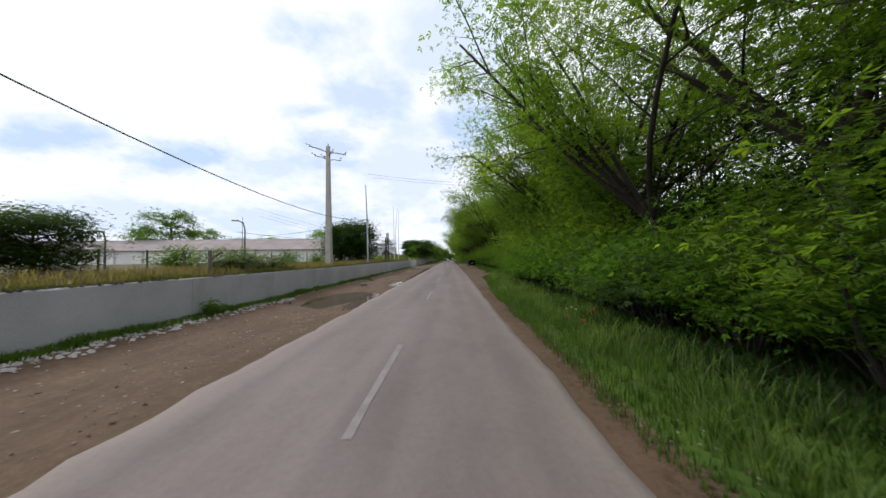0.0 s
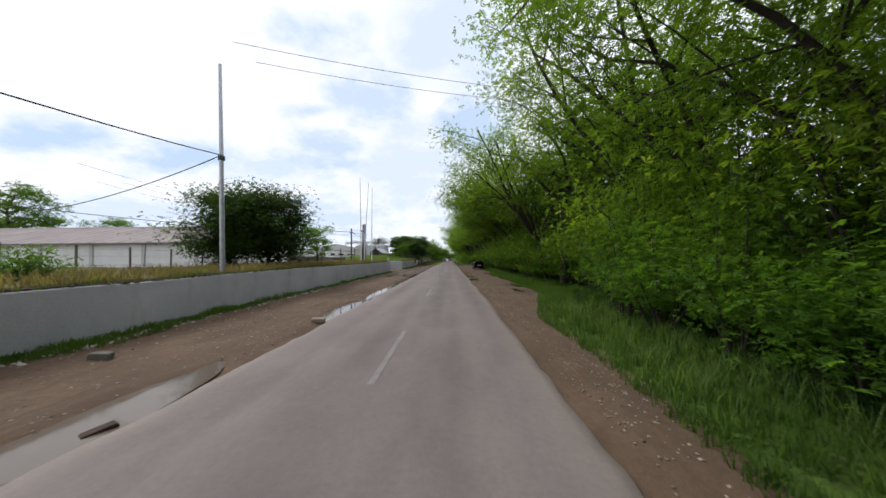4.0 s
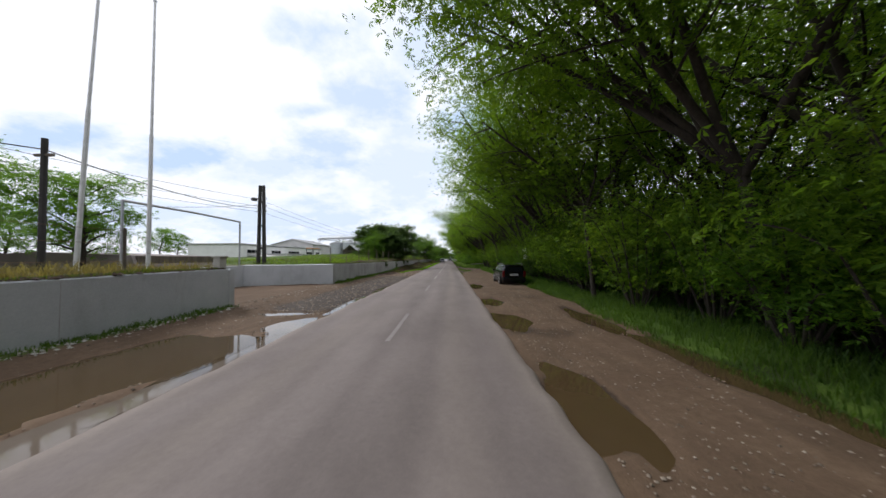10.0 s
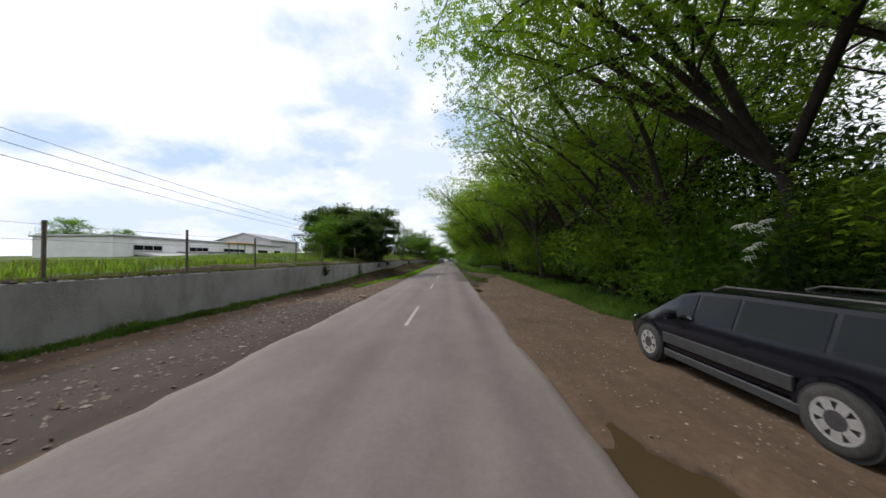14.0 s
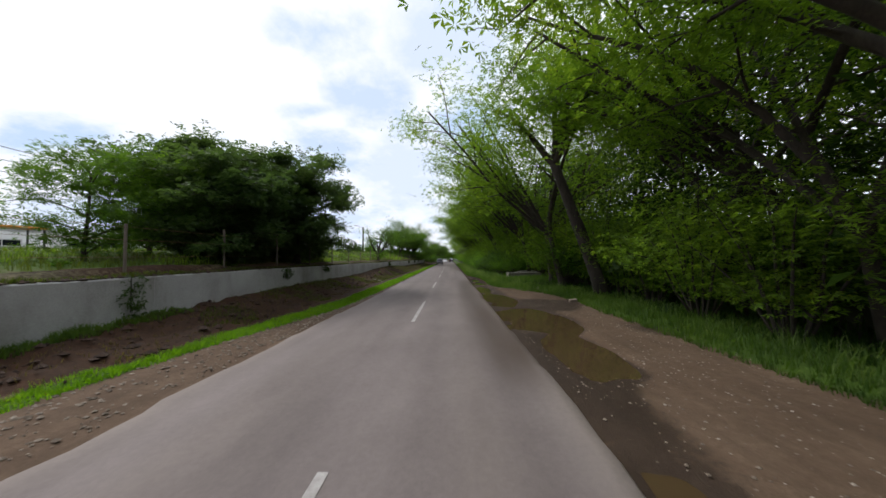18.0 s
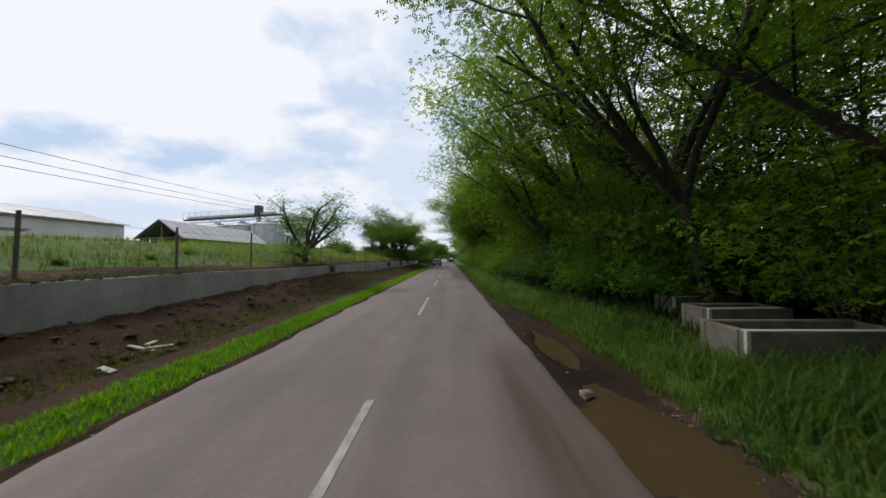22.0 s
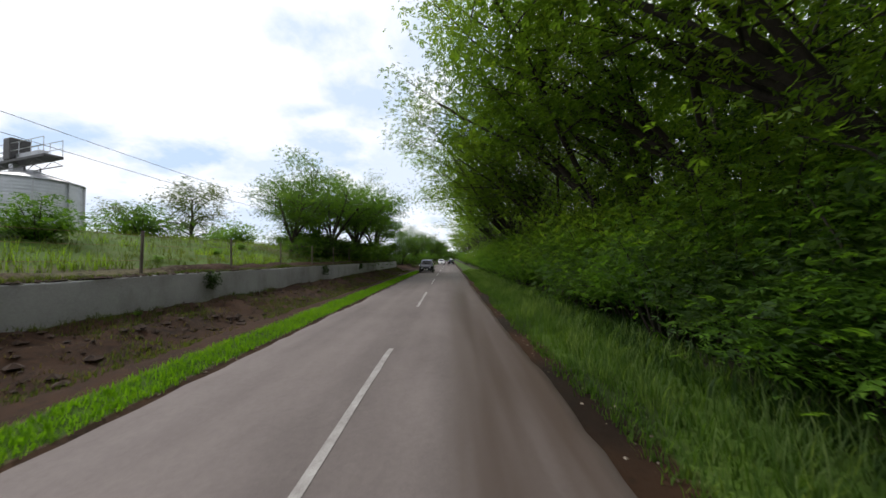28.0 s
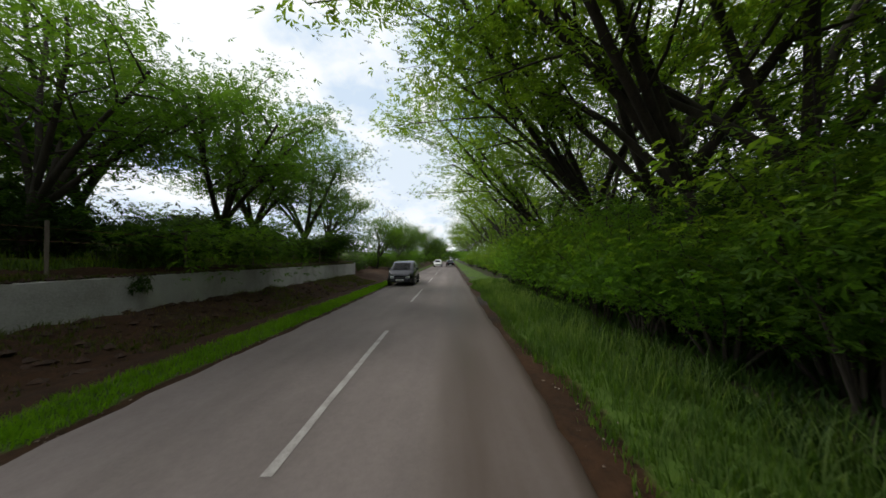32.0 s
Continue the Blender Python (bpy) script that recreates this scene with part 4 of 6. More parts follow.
put(hazel, [spot(4.7 + 0.3 * (k % 3), y, 67 * k, (1.0, 1.0, 0.85 + 0.15 * (k % 3))) for k, y in enumerate((7.5, 10.0, 117.5, 119.6, 130.5, 132.6, 134.4, 136.2, 138.0, 139.8, 141.8, 145.5))])
for k, y in enumerate((43.6, 45.8, 48, 50.2, 52.4, 54.6, 56.8, 61.4, 63.6, 66, 72.5, 75, 77.5)):
    lots[(2, 0, 2)[k % 3]].append(spot(6.3 + 0.35 * (k % 3) + (0.7 if y > 64 else 0), y, 71 * k, (1.05, 1.05, 1.15 + 0.2 * (k % 2))))
for k, y in enumerate((98.5, 100.8, 103, 105.4, 107.8, 110.2, 112.4)):
    lots[(2, 0)[k % 2]].append(spot(7.3 + 0.4 * (k % 2), y, 59 * k, (1.15, 1.15, 1.3)))
for k, y in enumerate((13.5, 16, 18.4, 21, 23.4, 26, 28.6, 31, 113.5, 116, 122, 124.6, 127, 129.6, 132.5, 136, 139.5, 143, 146.5)):
    lots[2].append(spot(6.3 + 0.3 * (k % 2), y, 83 * k, (1.2, 1.2, 1.55)))
for k, l in zip(bushes, lots):
    put(k, l)
# undergrowth leaves are coloured dark to stand for shade between the trees
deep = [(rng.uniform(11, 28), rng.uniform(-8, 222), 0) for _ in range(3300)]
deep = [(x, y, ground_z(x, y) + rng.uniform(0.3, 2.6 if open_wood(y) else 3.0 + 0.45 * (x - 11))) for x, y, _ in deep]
tagged(new("undergrowth", scatter_leaves("undergrowth", deep, [1.0] * len(deep), 160000, 0.8, LEAF_DARK_OR_SHADED, 1)), "dark tangled undergrowth deep in the wood", "undergrowth", kind="stuff")

# far leaves likewise have the wood's shade painted into their colour
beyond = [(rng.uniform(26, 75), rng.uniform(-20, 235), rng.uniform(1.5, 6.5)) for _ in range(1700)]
tagged(new("far_wood", scatter_leaves("far_wood", beyond, [1.7] * len(beyond), 45000, 1.6, LEAF_DARK_OR_SHADED, 1)), "dark leafy depth of the wood away from the road", "wood", kind="stuff")

# trees on the open side
chest = tree("chestnut_tree", "dark dense horse chestnut tree behind the wall", 5.8, 0.2, 0.06, 2.6, (0.2, 0), LEAF_CHESTNUT, 11000, 0.25, 71, 22, 0.46, flat=0.55, twigs=5, leaflets=3)
put(chest, [spot(-10.8, 98.0, 0, (1.0, 1.0, 0.86)), spot(-9.0, 100.6, 130, (1.05, 1.05, 0.98)), spot(-12.6, 102.8, 250, (1.05, 1.05, 0.92)), spot(-9.6, 95.6, 60, (0.75, 0.75, 0.68)), spot(-13.2, 98.5, 310, (1.05, 1.05, 0.88))])
light = tree("young_tree", "light green young tree behind the wall", 5.0, 0.1, 0.1, 2.1, (0, 0.2), LEAF_WALNUT, 5200, 0.19, 73, 16, 0.5, flat=0.7, leaflets=3)
put(light, [spot(-11.6, 92.6, 0, 0.65), spot(-11.2, 95.6, 120, 0.78), spot(-13.5, 96.5, 220, 0.85)])
bigbush = tree("elder_tree", "round dark green elder growing behind the wall", 4.6, 0.14, 0.08, 2.3, (0, 0), LEAF_DARK_OR_SHADED, 15000, 0.22, 75, 24, 0.7, flat=0.85)
put(bigbush, [spot(-12.3, 38.4, 0, 0.98), spot(-13.6, 36.6, 140, 0.9), spot(-15.0, 10.2, 20, (0.62, 0.62, 0.46)), spot(-17, 8, 80, (0.62, 0.62, 0.46))])
ash = tree("ash_tree", "fresh green leafy tree beyond the fence", 5.6, 0.16, 0.18, 2.6, (0.3, 0.2), LEAF_SHRUB, 4600, 0.22, 77, 17, 0.48, flat=0.7, leaflets=3)
put(ash, [spot(-22, 57.5, 0), spot(-19.5, 62, 100, 0.85), spot(-26, 61, 200, 1.0), spot(-55, 66, 40, 1.2), spot(-75, 105, 80, 1.2), spot(-70, 118, 10, 1.1), spot(-62, 60, 150, 1.1),
          spot(-95, 150, 50, 1.3), spot(-48, 78, 60, 1.0), spot(-47, 49, 60, 1.45)])
snag = limb_tree("half_bare_tree", "half-bare low-forking tree with sparse leaves", 5.4, 0.19, 0.75, (0.1, 0.1), LEAF_SHRUB, 4600, 0.12, 83, 7, 0.45, 0.9, 0.32, 0.5, "", 1, (0.45, 1.35), 1.5, 0)
put(snag, [spot(-8.95, 120.0, 30)])
willow = tree("willow_tree", "grey-green bushy willow standing alone in the field", 6.4, 0.2, 0.1, 3.2, (0.2, 0), LEAF_GREY, 5200, 0.26, 81, 20, 0.7, flat=0.9)
put(willow, [spot(-36.4, 171.4, 0, 1.3), spot(-42, 168, 120, 0.85)])
walnut = limb_tree("walnut_tree", "airy green many-stemmed tree leaning over the wall", 8.6, 0.15, 1.2, (0.15, -0.1), LEAF_WALNUT, 9600, 0.15, 87, 7, 0.4, 0.85, 0.5, 0.55, "trees behind the wall", 3, (0.7, 1.45), 1.4, 0)
put(walnut, [spot(-11.6, 151.5, 0, 0.85), spot(-10.4, 155.5, 90, 1.1), spot(-12.5, 158.5, 200, 1.3), spot(-10.2, 161.5, 20, 1.3), spot(-11.5, 166, 150, 1.4), spot(-10.2, 170, 300, 1.3), spot(-11.4, 176, 60, 1.1), spot(-14.6, 157, 60, 0.85), spot(-9.0, 186, 30, 1.05), spot(-8.6, 197, 80, 1.2), spot(-8.8, 208, 120, 1.3), spot(-8.0, 222, 200, 1.4), spot(-7.6, 240, 20, 1.5), spot(-7.2, 262, 70, 1.6), spot(-6.6, 290, 130, 1.7), spot(-6.2, 320, 10, 1.8)])
put(shrub("shrub", "thicket of green shrubs past the end of the wall", 4.2, 2.6, LEAF_SHRUB, 3600, 0.28, 91, 12),
    [spot(-9.6, 187, 0, 0.7), spot(-8.8, 192, 60, 0.6), spot(-9.2, 198, 110, 0.8), spot(-9, 206, 30, 0.8), spot(-8.7, 215, 80, 0.9), spot(-9.4, 226, 10, 1.0), spot(-8.6, 238, 70, 1.0), spot(-8.6, 260, 20, 1.2), spot(-8.2, 292, 10, 1.6), spot(5.4, 232, 50, 1.0), spot(5.4, 268, 90, 1.2), spot(-6, 402, 0, 2.4), spot(-1.5, 405, 90, 2.3), spot(3.5, 402, 40, 2.4), spot(8, 404, 130, 2.5), spot(-11, 404, 60, 2.5), spot(-17, 406, 0, 2.4), spot(-9.3, 172, 0, 0.5), spot(-9.8, 158, 0, 0.45)])
put(shrub("shrub", "leafy hedge of shrubs growing along the wall top", 1.9, 1.5, LEAF_DARK_OR_SHADED, 1500, 0.22, 95, 10, "shrubs behind the wall"),
    [spot(-9.6 - 0.4 * (k % 3), y, 50 * k, 0.8 + 0.12 * (k % 4)) for k, y in enumerate((95, 98, 101, 104, 153, 156, 159, 162, 165, 168, 171, 174, 177, 180))])
put(shrub("shrub", "rounded bush standing in the rough field", 2.0, 1.8, LEAF_SHRUB, 1500, 0.24, 97, 10, "shrubs in the field"),
    [spot(x, y, 40 * k, s) for k, (x, y, s) in enumerate(((-13, 139, 0.7), (-17, 146, 0.9), (-20, 158, 1.1), (-24, 161, 1.0), (-15, 131, 0.6), (-13.5, 24, 0.6), (-16, 17, 0.7), (-12.5, 27, 0.5)))])


# ---- poles and cables ----
def cable(name, label, a, b, sag, r=0.018, n=18, parent=None):
    a, b = Vector(a), Vector(b)
    pts = [a.lerp(b, k / n) - Vector((0, 0, sag * 4 * (k / n) * (1 - k / n))) for k in range(n + 1)]
    ob = part(name, tube(pts, r, 5), CABLE, parent)
    return ob if parent else tagged(ob, label, "cable", "overhead cables")


def insulator(at, parent):
    part("insulator", lathe([(0.0, 0), (0.035, 0.0), (0.05, 0.05), (0.03, 0.07), (0.045, 0.1), (0.0, 0.14)], 8, None, at), GALV, parent)


# tapering concrete mast with swan-neck arms
mast = thing("utility_pole", "tapered grey concrete utility pole with steel crossarms", "utility pole", (-9.3, 21.85, ground_z(-9.3, 21.85) - 0.05), 0)
mast.matrix_basis = pose(-9.3, 21.85, ground_z(-9.3, 21.85) - 0.05, -2.2, -1.5, 0)
bm = bmesh.new()
for z0, z1 in ((0, 9.0),):
    vs = []
    for z, w in ((z0, 0.21), (z1, 0.12)):
        vs.append([bm.verts.new((sx * w, sy * w, z)) for sx, sy in ((-1, -1), (1, -1), (1, 1), (-1, 1))])
    for k in range(4):
        bm.faces.new((vs[0][k], vs[0][(k + 1) % 4], vs[1][(k + 1) % 4], vs[1][k]))
    bm.faces.new(vs[1])
bmesh.ops.bevel(bm, geom=list(bm.edges), offset=0.025, segments=1, affect="EDGES")
part("mast", bm, CONCRETE, mast)
for z, (ax, ay), r in ((8.62, (0.98, 0.95), 0.032), (8.3, (0.5, -0.42), 0.028), (8.05, (0.72, 0.6), 0.028)):
    for s in (-1, 1):
        part("crossarm", tube([(0, 0, z - 0.12), (s * ax * 0.5, s * ay * 0.5, z), (s * ax, s * ay, z + 0.02)], r, 6), DARK_STEEL, mast)
        insulator((s * ax, s * ay, z + 0.02), mast)
        part("jumper", tube([(s * ax, s * ay, z + 0.12), (s * (ax + 0.12), s * ay - 0.18, z + 0.2), (s * (ax + 0.1), s * ay - 0.36, z + 0.05), (s * ax * 0.8, s * ay - 0.2, z - 0.04)], 0.014, 5), CABLE, mast)
part("top_pin", tube([(0, 0, 9.0), (0, 0, 9.22)], 0.025, 6), DARK_STEEL, mast)

steel = thing("steel_pole", "slender galvanised steel pole behind the wall", "pole", (-8.45, 29.25, ground_z(-8.45, 29.25) - 0.05))
part("shaft", tube([(0, 0, 0), (-0.1, 0, 4.2), (-0.28, 0.1, 7.8)], [0.085, 0.07, 0.05], 10), GALV, steel)
part("bracket", tube([(-0.1, 0, 4.2), (-0.1, 0, 4.35)], 0.11, 10), DARK_STEEL, steel)

for k, (x, y, h, lean) in enumerate(((-10.0, 51.45, 9.3, -0.12), (-10.62, 54.75, 9.55, 0.55), (-10.1, 56.3, 9.25, 0.06))):
    f = thing("flagpole", "tall white-painted empty flagpole behind the wall", "flagpole", (x, y, ground_z(x, y) - 0.05), 0, "three flagpoles")
    part("lower_pole", tube([(0, 0, 0), (lean * 0.45, 0, h * 0.5)], [0.065, 0.055], 10), PALE_PAINT, f)
    part("upper_pole", tube([(lean * 0.45, 0, h * 0.5), (lean, 0, h)], [0.042, 0.03], 8), PALE_PAINT, f)
    part("truck", lathe([(0, 0), (0.05, 0.01), (0.05, 0.06), (0, 0.09)], 8, None, (lean, 0, h)), GALV, f)

wood = thing("wooden_pole", "short dark wooden service pole", "utility pole", (-12.32, 55.24, ground_z(-12.32, 55.24)))
part("shaft", tube([(0, 0, -0.1), (0, 0, 4.1)], [0.09, 0.075], 8), TARRED, wood)
part("crossarm", box((-0.3, -0.04, 3.55), (0.3, 0.04, 3.63), 0.01), OLD_WOOD, wood)

twin = thing("twin_pole", "pair of dark tarred wooden poles bolted together", "utility pole", (-15.02, 70.2, ground_z(-15.02, 70.2)))
for s in (-1, 1):
    part("shaft", tube([(s * 0.24, 0, -0.1), (s * 0.14, 0, 6.3)], [0.15, 0.12], 10), TARRED, twin)
for z in (1.2, 3.0, 4.9):
    part("spacer", box((-0.28, -0.09, z), (0.28, 0.09, z + 0.16), 0.015), TARRED, twin)
part("lamp_head", box((-0.55, -0.55, 5.0), (-0.2, -0.2, 5.25), 0.05), DARK_STEEL, twin)
for z in (4.2, 4.6, 5.2):
    for s in (-1, 1):
        insulator((s * 0.36, 0, z), twin)

lampole = thing("lamp_pole", "dark pole with a slanting street lamp arm", "street lamp", (-15.0, 134.75, ground_z(-15.0, 134.75)))
part("shaft", tube([(0, 0, -0.1), (0, 0, 7.2 - ground_z(-15.0, 134.75))], [0.14, 0.11], 10), TARRED, lampole)
part("arm", tube([(0, 0, 4.0), (-0.9, -0.1, 4.5)], 0.03, 6), DARK_STEEL, lampole)
part("lamp_head", box((-1.45, -0.2, 4.47), (-0.85, 0.0, 4.61), 0.04), GALV, lampole)

for x, y, h in ((-17.55, 24.8, 3.75), (-24.2, 20.3, 2.65)):
    y_lamp = thing("yard_lamp", "curved steel yard lamp by the shed", "street lamp", (x, y, ground_z(x, y)), 200, "yard lamps")
    part("post", tube([(0, 0, -0.1), (0, 0, h * 0.8), (0.12, 0, h * 0.95), (0.5, 0, h)], [0.07, 0.05, 0.045, 0.04], 8), DARK_STEEL, y_lamp)
    part("lamp_head", box((0.45, -0.11, h - 0.06), (0.95, 0.11, h + 0.08), 0.04), GALV, y_lamp)

CB = "black overhead cable sagging between poles"
copy_thing(steel, pose(-8.6, -3.7, ground_z(-8.6, -3.7)))
thin = thing("antenna_pole", "thin bare steel pole beside the yard lamp", "pole", (-19.3, 27.0, ground_z(-19.3, 27.0)))
part("shaft", tube([(0, 0, -0.1), (0, 0, 4.35)], [0.035, 0.02], 6), DARK_STEEL, thin)
cable("overhead_cable", CB, (-8.55, 29.25, 5.61), (-8.6, -3.7, 6.67), 1.57)
cable("overhead_cable", CB, (-8.55, 29.25, 5.61), (-22, 34, 4.5), 0.3)
cable("overhead_cable", CB, (-8.5, 31.0, 10.2), (7.5, 35.2, 10.1), 0.3, 0.01)
cable("overhead_cable", CB, (-8.6, 29.8, 10.2), (7.5, 34.2, 10.1), 0.3, 0.01)
cable("overhead_cable", CB, (-12.32, 55.24, 5.2), (-15.02, 70.2, 5.9), 0.4)
cable("overhead_cable", CB, (-12.32, 55.24, 5.2), (-22, 30.0, 4.6), 0.5)
for dz, dx in ((0, 0), (0.4, 0.3), (1.0, -0.2)):
    cable("overhead_cable", CB, (-15.02 + dx, 70.2, 5.6 + dz), (-15.0, 134.7, 6.2 + dz * 0.6), 1.1, 0.011)
    cable("overhead_cable", CB, (-15.02 + dx, 70.2, 5.6 + dz), (-26, 40.0 + 6 * dx, 7.6 + dz), 0.7, 0.011)
cable("overhead_cable", CB, (-15.02, 70.2, 6.2), (-30, 66, 6.4), 0.5, 0.014)
for dz in (0, 0.7):
    cable("overhead_cable", CB, (-15.0, 134.7, 6.3 + dz), (-15.5, 205, 7.6 + dz), 1.0, 0.011)

# pipe portal over the yard entrance
portal = thing("pipe_portal", "thin steel pipe frame spanning the yard entrance", "gate frame", (-13.3, 58.35, 1.4))
part("post", tube([(0, 0, -0.1), (0, 0, 2.85)], 0.05, 8), GALV, portal)
part("post", tube([(0, 6.9, -0.1), (0, 6.9, 2.8)], 0.05, 8), GALV, portal)
part("crossbar", tube([(0, 0, 2.85), (0, 3.4, 2.87), (0, 6.9, 2.8)], 0.055, 8), GALV, portal)


# wire fence on the wall and by the shed
def fence(x, ys, top, label, post_r=0.035):
    f = thing("fence", label, "fence", (x, ys[0], 0))
    for k, y in enumerate(ys):
        z = ground_z(x, y)
        tilt = 0.06 * wob(k, x, 3.1)
        part("post", tube([(0, y - ys[0], z - 0.1), (tilt, y - ys[0] + tilt, z + top * (1 + 0.1 * wob(k, 2, 2.3)))], post_r, 6), OLD_WOOD, f)
    for h in (0.35, 0.75, 1.05):
        pts = [(0, y - ys[0], ground_z(x, y) + top * h * 0.86 + 0.02 * wob(y, h, 1.3)) for y in ys]
        part("wire", tube(pts, 0.0035, 4), RUST, f)
    return f


FN = "sagging wire fence on weathered grey posts along the wall"
fence(-8.38, [37.5 + 3.3 * k for k in range(7)], 1.3, FN)
fence(-8.38, [67.4 + 3.35 * k for k in range(17)], 1.25, FN)
fence(-8.38, [124.4 + 3.35 * k for k in range(15)], 1.1, FN)
fence(-14.8, [12 + 2.0 * k for k in range(14)], 1.1, "old wire fence on dark posts before the shed", 0.04)


# ---- buildings ----
def gabled(name, label, x0, x1, y0, y1, base, eave, ridge, wall_mat, roof_mat, along="y", over=0.35, thick=0.08):
    """Gabled house: walls, two roof slopes; the ridge runs along y."""
    h = thing(name, label, "building", ((x0 + x1) / 2, (y0 + y1) / 2, base))
    hx, hy = abs(x1 - x0) / 2, abs(y1 - y0) / 2
    e, r = eave - base, ridge - base
    part("wall", prism([(-hx, -0.3), (hx, -0.3), (hx, e), (0, r), (-hx, e)], -hy, hy), wall_mat, h)
    sl = (r - e) / hx
    for s in (-1, 1):
        ol = [(0, r + 0.02), (s * (hx + over), e - sl * over + 0.02), (s * (hx + over), e - sl * over + 0.02 + thick), (0, r + 0.02 + thick)]
        roof = part("roof", prism(ol, -hy - over, hy + over), roof_mat, h)
        n = int(min(60, (2 * hy + 2 * over) / 1.05))
        for k in range(n):
            yy = -hy - over + (k + 0.5) * (2 * hy + 2 * over) / n
            part("roof_seam", tube([(0, yy, r + 0.03 + thick), (s * (hx + over), yy, e - sl * over + 0.03 + thick)], 0.025, 4), roof_mat, roof)
    part("ridge_cap", prism([(-0.2, r + thick - 0.02), (0.2, r + thick - 0.02), (0, r + thick + 0.08)], -hy - over - 0.02, hy + over + 0.02), roof_mat, h)
    return h, hx, hy, e, r


def window_in(h, x, y0, y1, z0, z1, face=1):
    """A dark window with a frame in a wall that faces +x."""
    w = part("window", box((x - 0.06 * face, y0, z0), (x + 0.012 * face, y1, z1)), DIM_GLASS, h)
    for a, b, c, d in ((y0 - 0.08, y1 + 0.08, z0 - 0.08, z0), (y0 - 0.08, y1 + 0.08, z1, z1 + 0.08), (y0 - 0.08, y0, z0, z1), (y1, y1 + 0.08, z0, z1)):
        part("frame", box((x - 0.03 * face, a, c), (x + 0.05 * face, b, d), 0.01), GREY_PLASTER, w)
    n = max(1, round((y1 - y0) / 1.0))
    for k in range(1, n):
        yy = y0 + (y1 - y0) * k / n
        part("mullion", box((x - 0.02 * face, yy - 0.03, z0), (x + 0.03 * face, yy + 0.03, z1)), GREY_PLASTER, w)
    part("sill", box((x, y0 - 0.1, z0 - 0.13), (x + 0.14 * face, y1 + 0.1, z0 - 0.085), 0.01), CONCRETE, w)
    return w


# long livestock shed, its ridge square to the road
shed, hx, hy, e, r = gabled("shed", "long low shed with a faded brown sheet roof and brick gable", -5.2, 5.2, -32, 32, 1.3, 3.15, 4.75, PLASTER, ROOF_SHEET)
shed.matrix_basis = pose(-49.6, 45.4, 1.3, 0, 0, 90)
part("gable", prism([(-hx, e - 0.05), (hx, e - 0.05), (0, r - 0.03)], -hy - 0.06, -hy - 0.003), BRICK_RED, shed, "red brick gable")
for k in range(16):
    y = -31 + 3.9 * k
    part("pilaster", box((-hx - 0.1, y, -0.2), (-hx, y + 0.25, e - 0.12), 0.02), GREY_PLASTER, shed)

# flat white store
store = thing("store_building", "long flat-roofed white store with ribbon windows", "building", (-38.2, 110.0, 1.75))
part("wall", box((-4.2, -15.5, -0.3), (4.2, 15.5, 2.6), 0.03), PLASTER, store)
part("roof", box((-4.4, -15.7, 2.6), (4.4, 15.7, 2.78), 0.03), ROOF_GREY, store)
part("parapet", box((4.2, -15.5, 2.42), (4.26, 15.5, 2.58), 0.01), GREY_PLASTER, store)
for y0, y1 in ((95, 98.2), (102, 105), (108, 112.5), (116, 118.8), (121, 123)):
    window_in(store, 4.2, y0 - 108.5, y1 - 108.5, 1.25, 1.75)
part("ramp_roof", prism([(4.2, 0.7), (7.2, 0.45), (7.2, 0.6), (4.2, 1.05)], -13.5, -7), GREY_PLASTER, store)
annex = thing("annex_building", "low white annex before the store", "building", (-32, 105, 1.7))
part("wall", box((-1.8, -3.2, -0.3), (1.8, 3.2, 1.1), 0.02), PLASTER, annex)
part("roof", box((-2.0, -3.4, 1.1), (2.0, 3.4, 1.22), 0.02), ROOF_GREY, annex)

# yellow-topped cattle feeder frame
feeder = thing("feeder", "yellow-topped metal frame standing in the grass", "farm equipment", (-24.0, 99.0, ground_z(-24, 99)))
part("top", box((-0.6, -1.4, 1.35), (0.6, 1.4, 1.47), 0.03), ORANGE, feeder, "faded orange top")
for sx in (-0.5, 0.5):
    for sy in (-1.3, 1.3):
        part("leg", box((sx - 0.03, sy - 0.03, -0.1), (sx + 0.03, sy + 0.03, 1.35)), DARK_STEEL, feeder)

# grey hall
hall, hx, hy, e, r = gabled("hall", "tall windowless grey hall with a pale sheet roof", -45, -34.6, 122.3, 133.3, 2.4, 5.6, 6.9, GREY_PLASTER, ROOF_GREY)
part("gate", box((-1.5, -hy - 0.05, -0.1), (1.5, -hy - 0.004, 2.6), 0.02), TRIM, hall, "grey sheet-metal gate")

# open timber barn
barn = thing("barn", "open timber barn with a grey sheet roof", "barn", (-27.9, 137.0, 2.65))
E_, R_, HX, HY = 1.55, 3.05, 2.0, 6.4
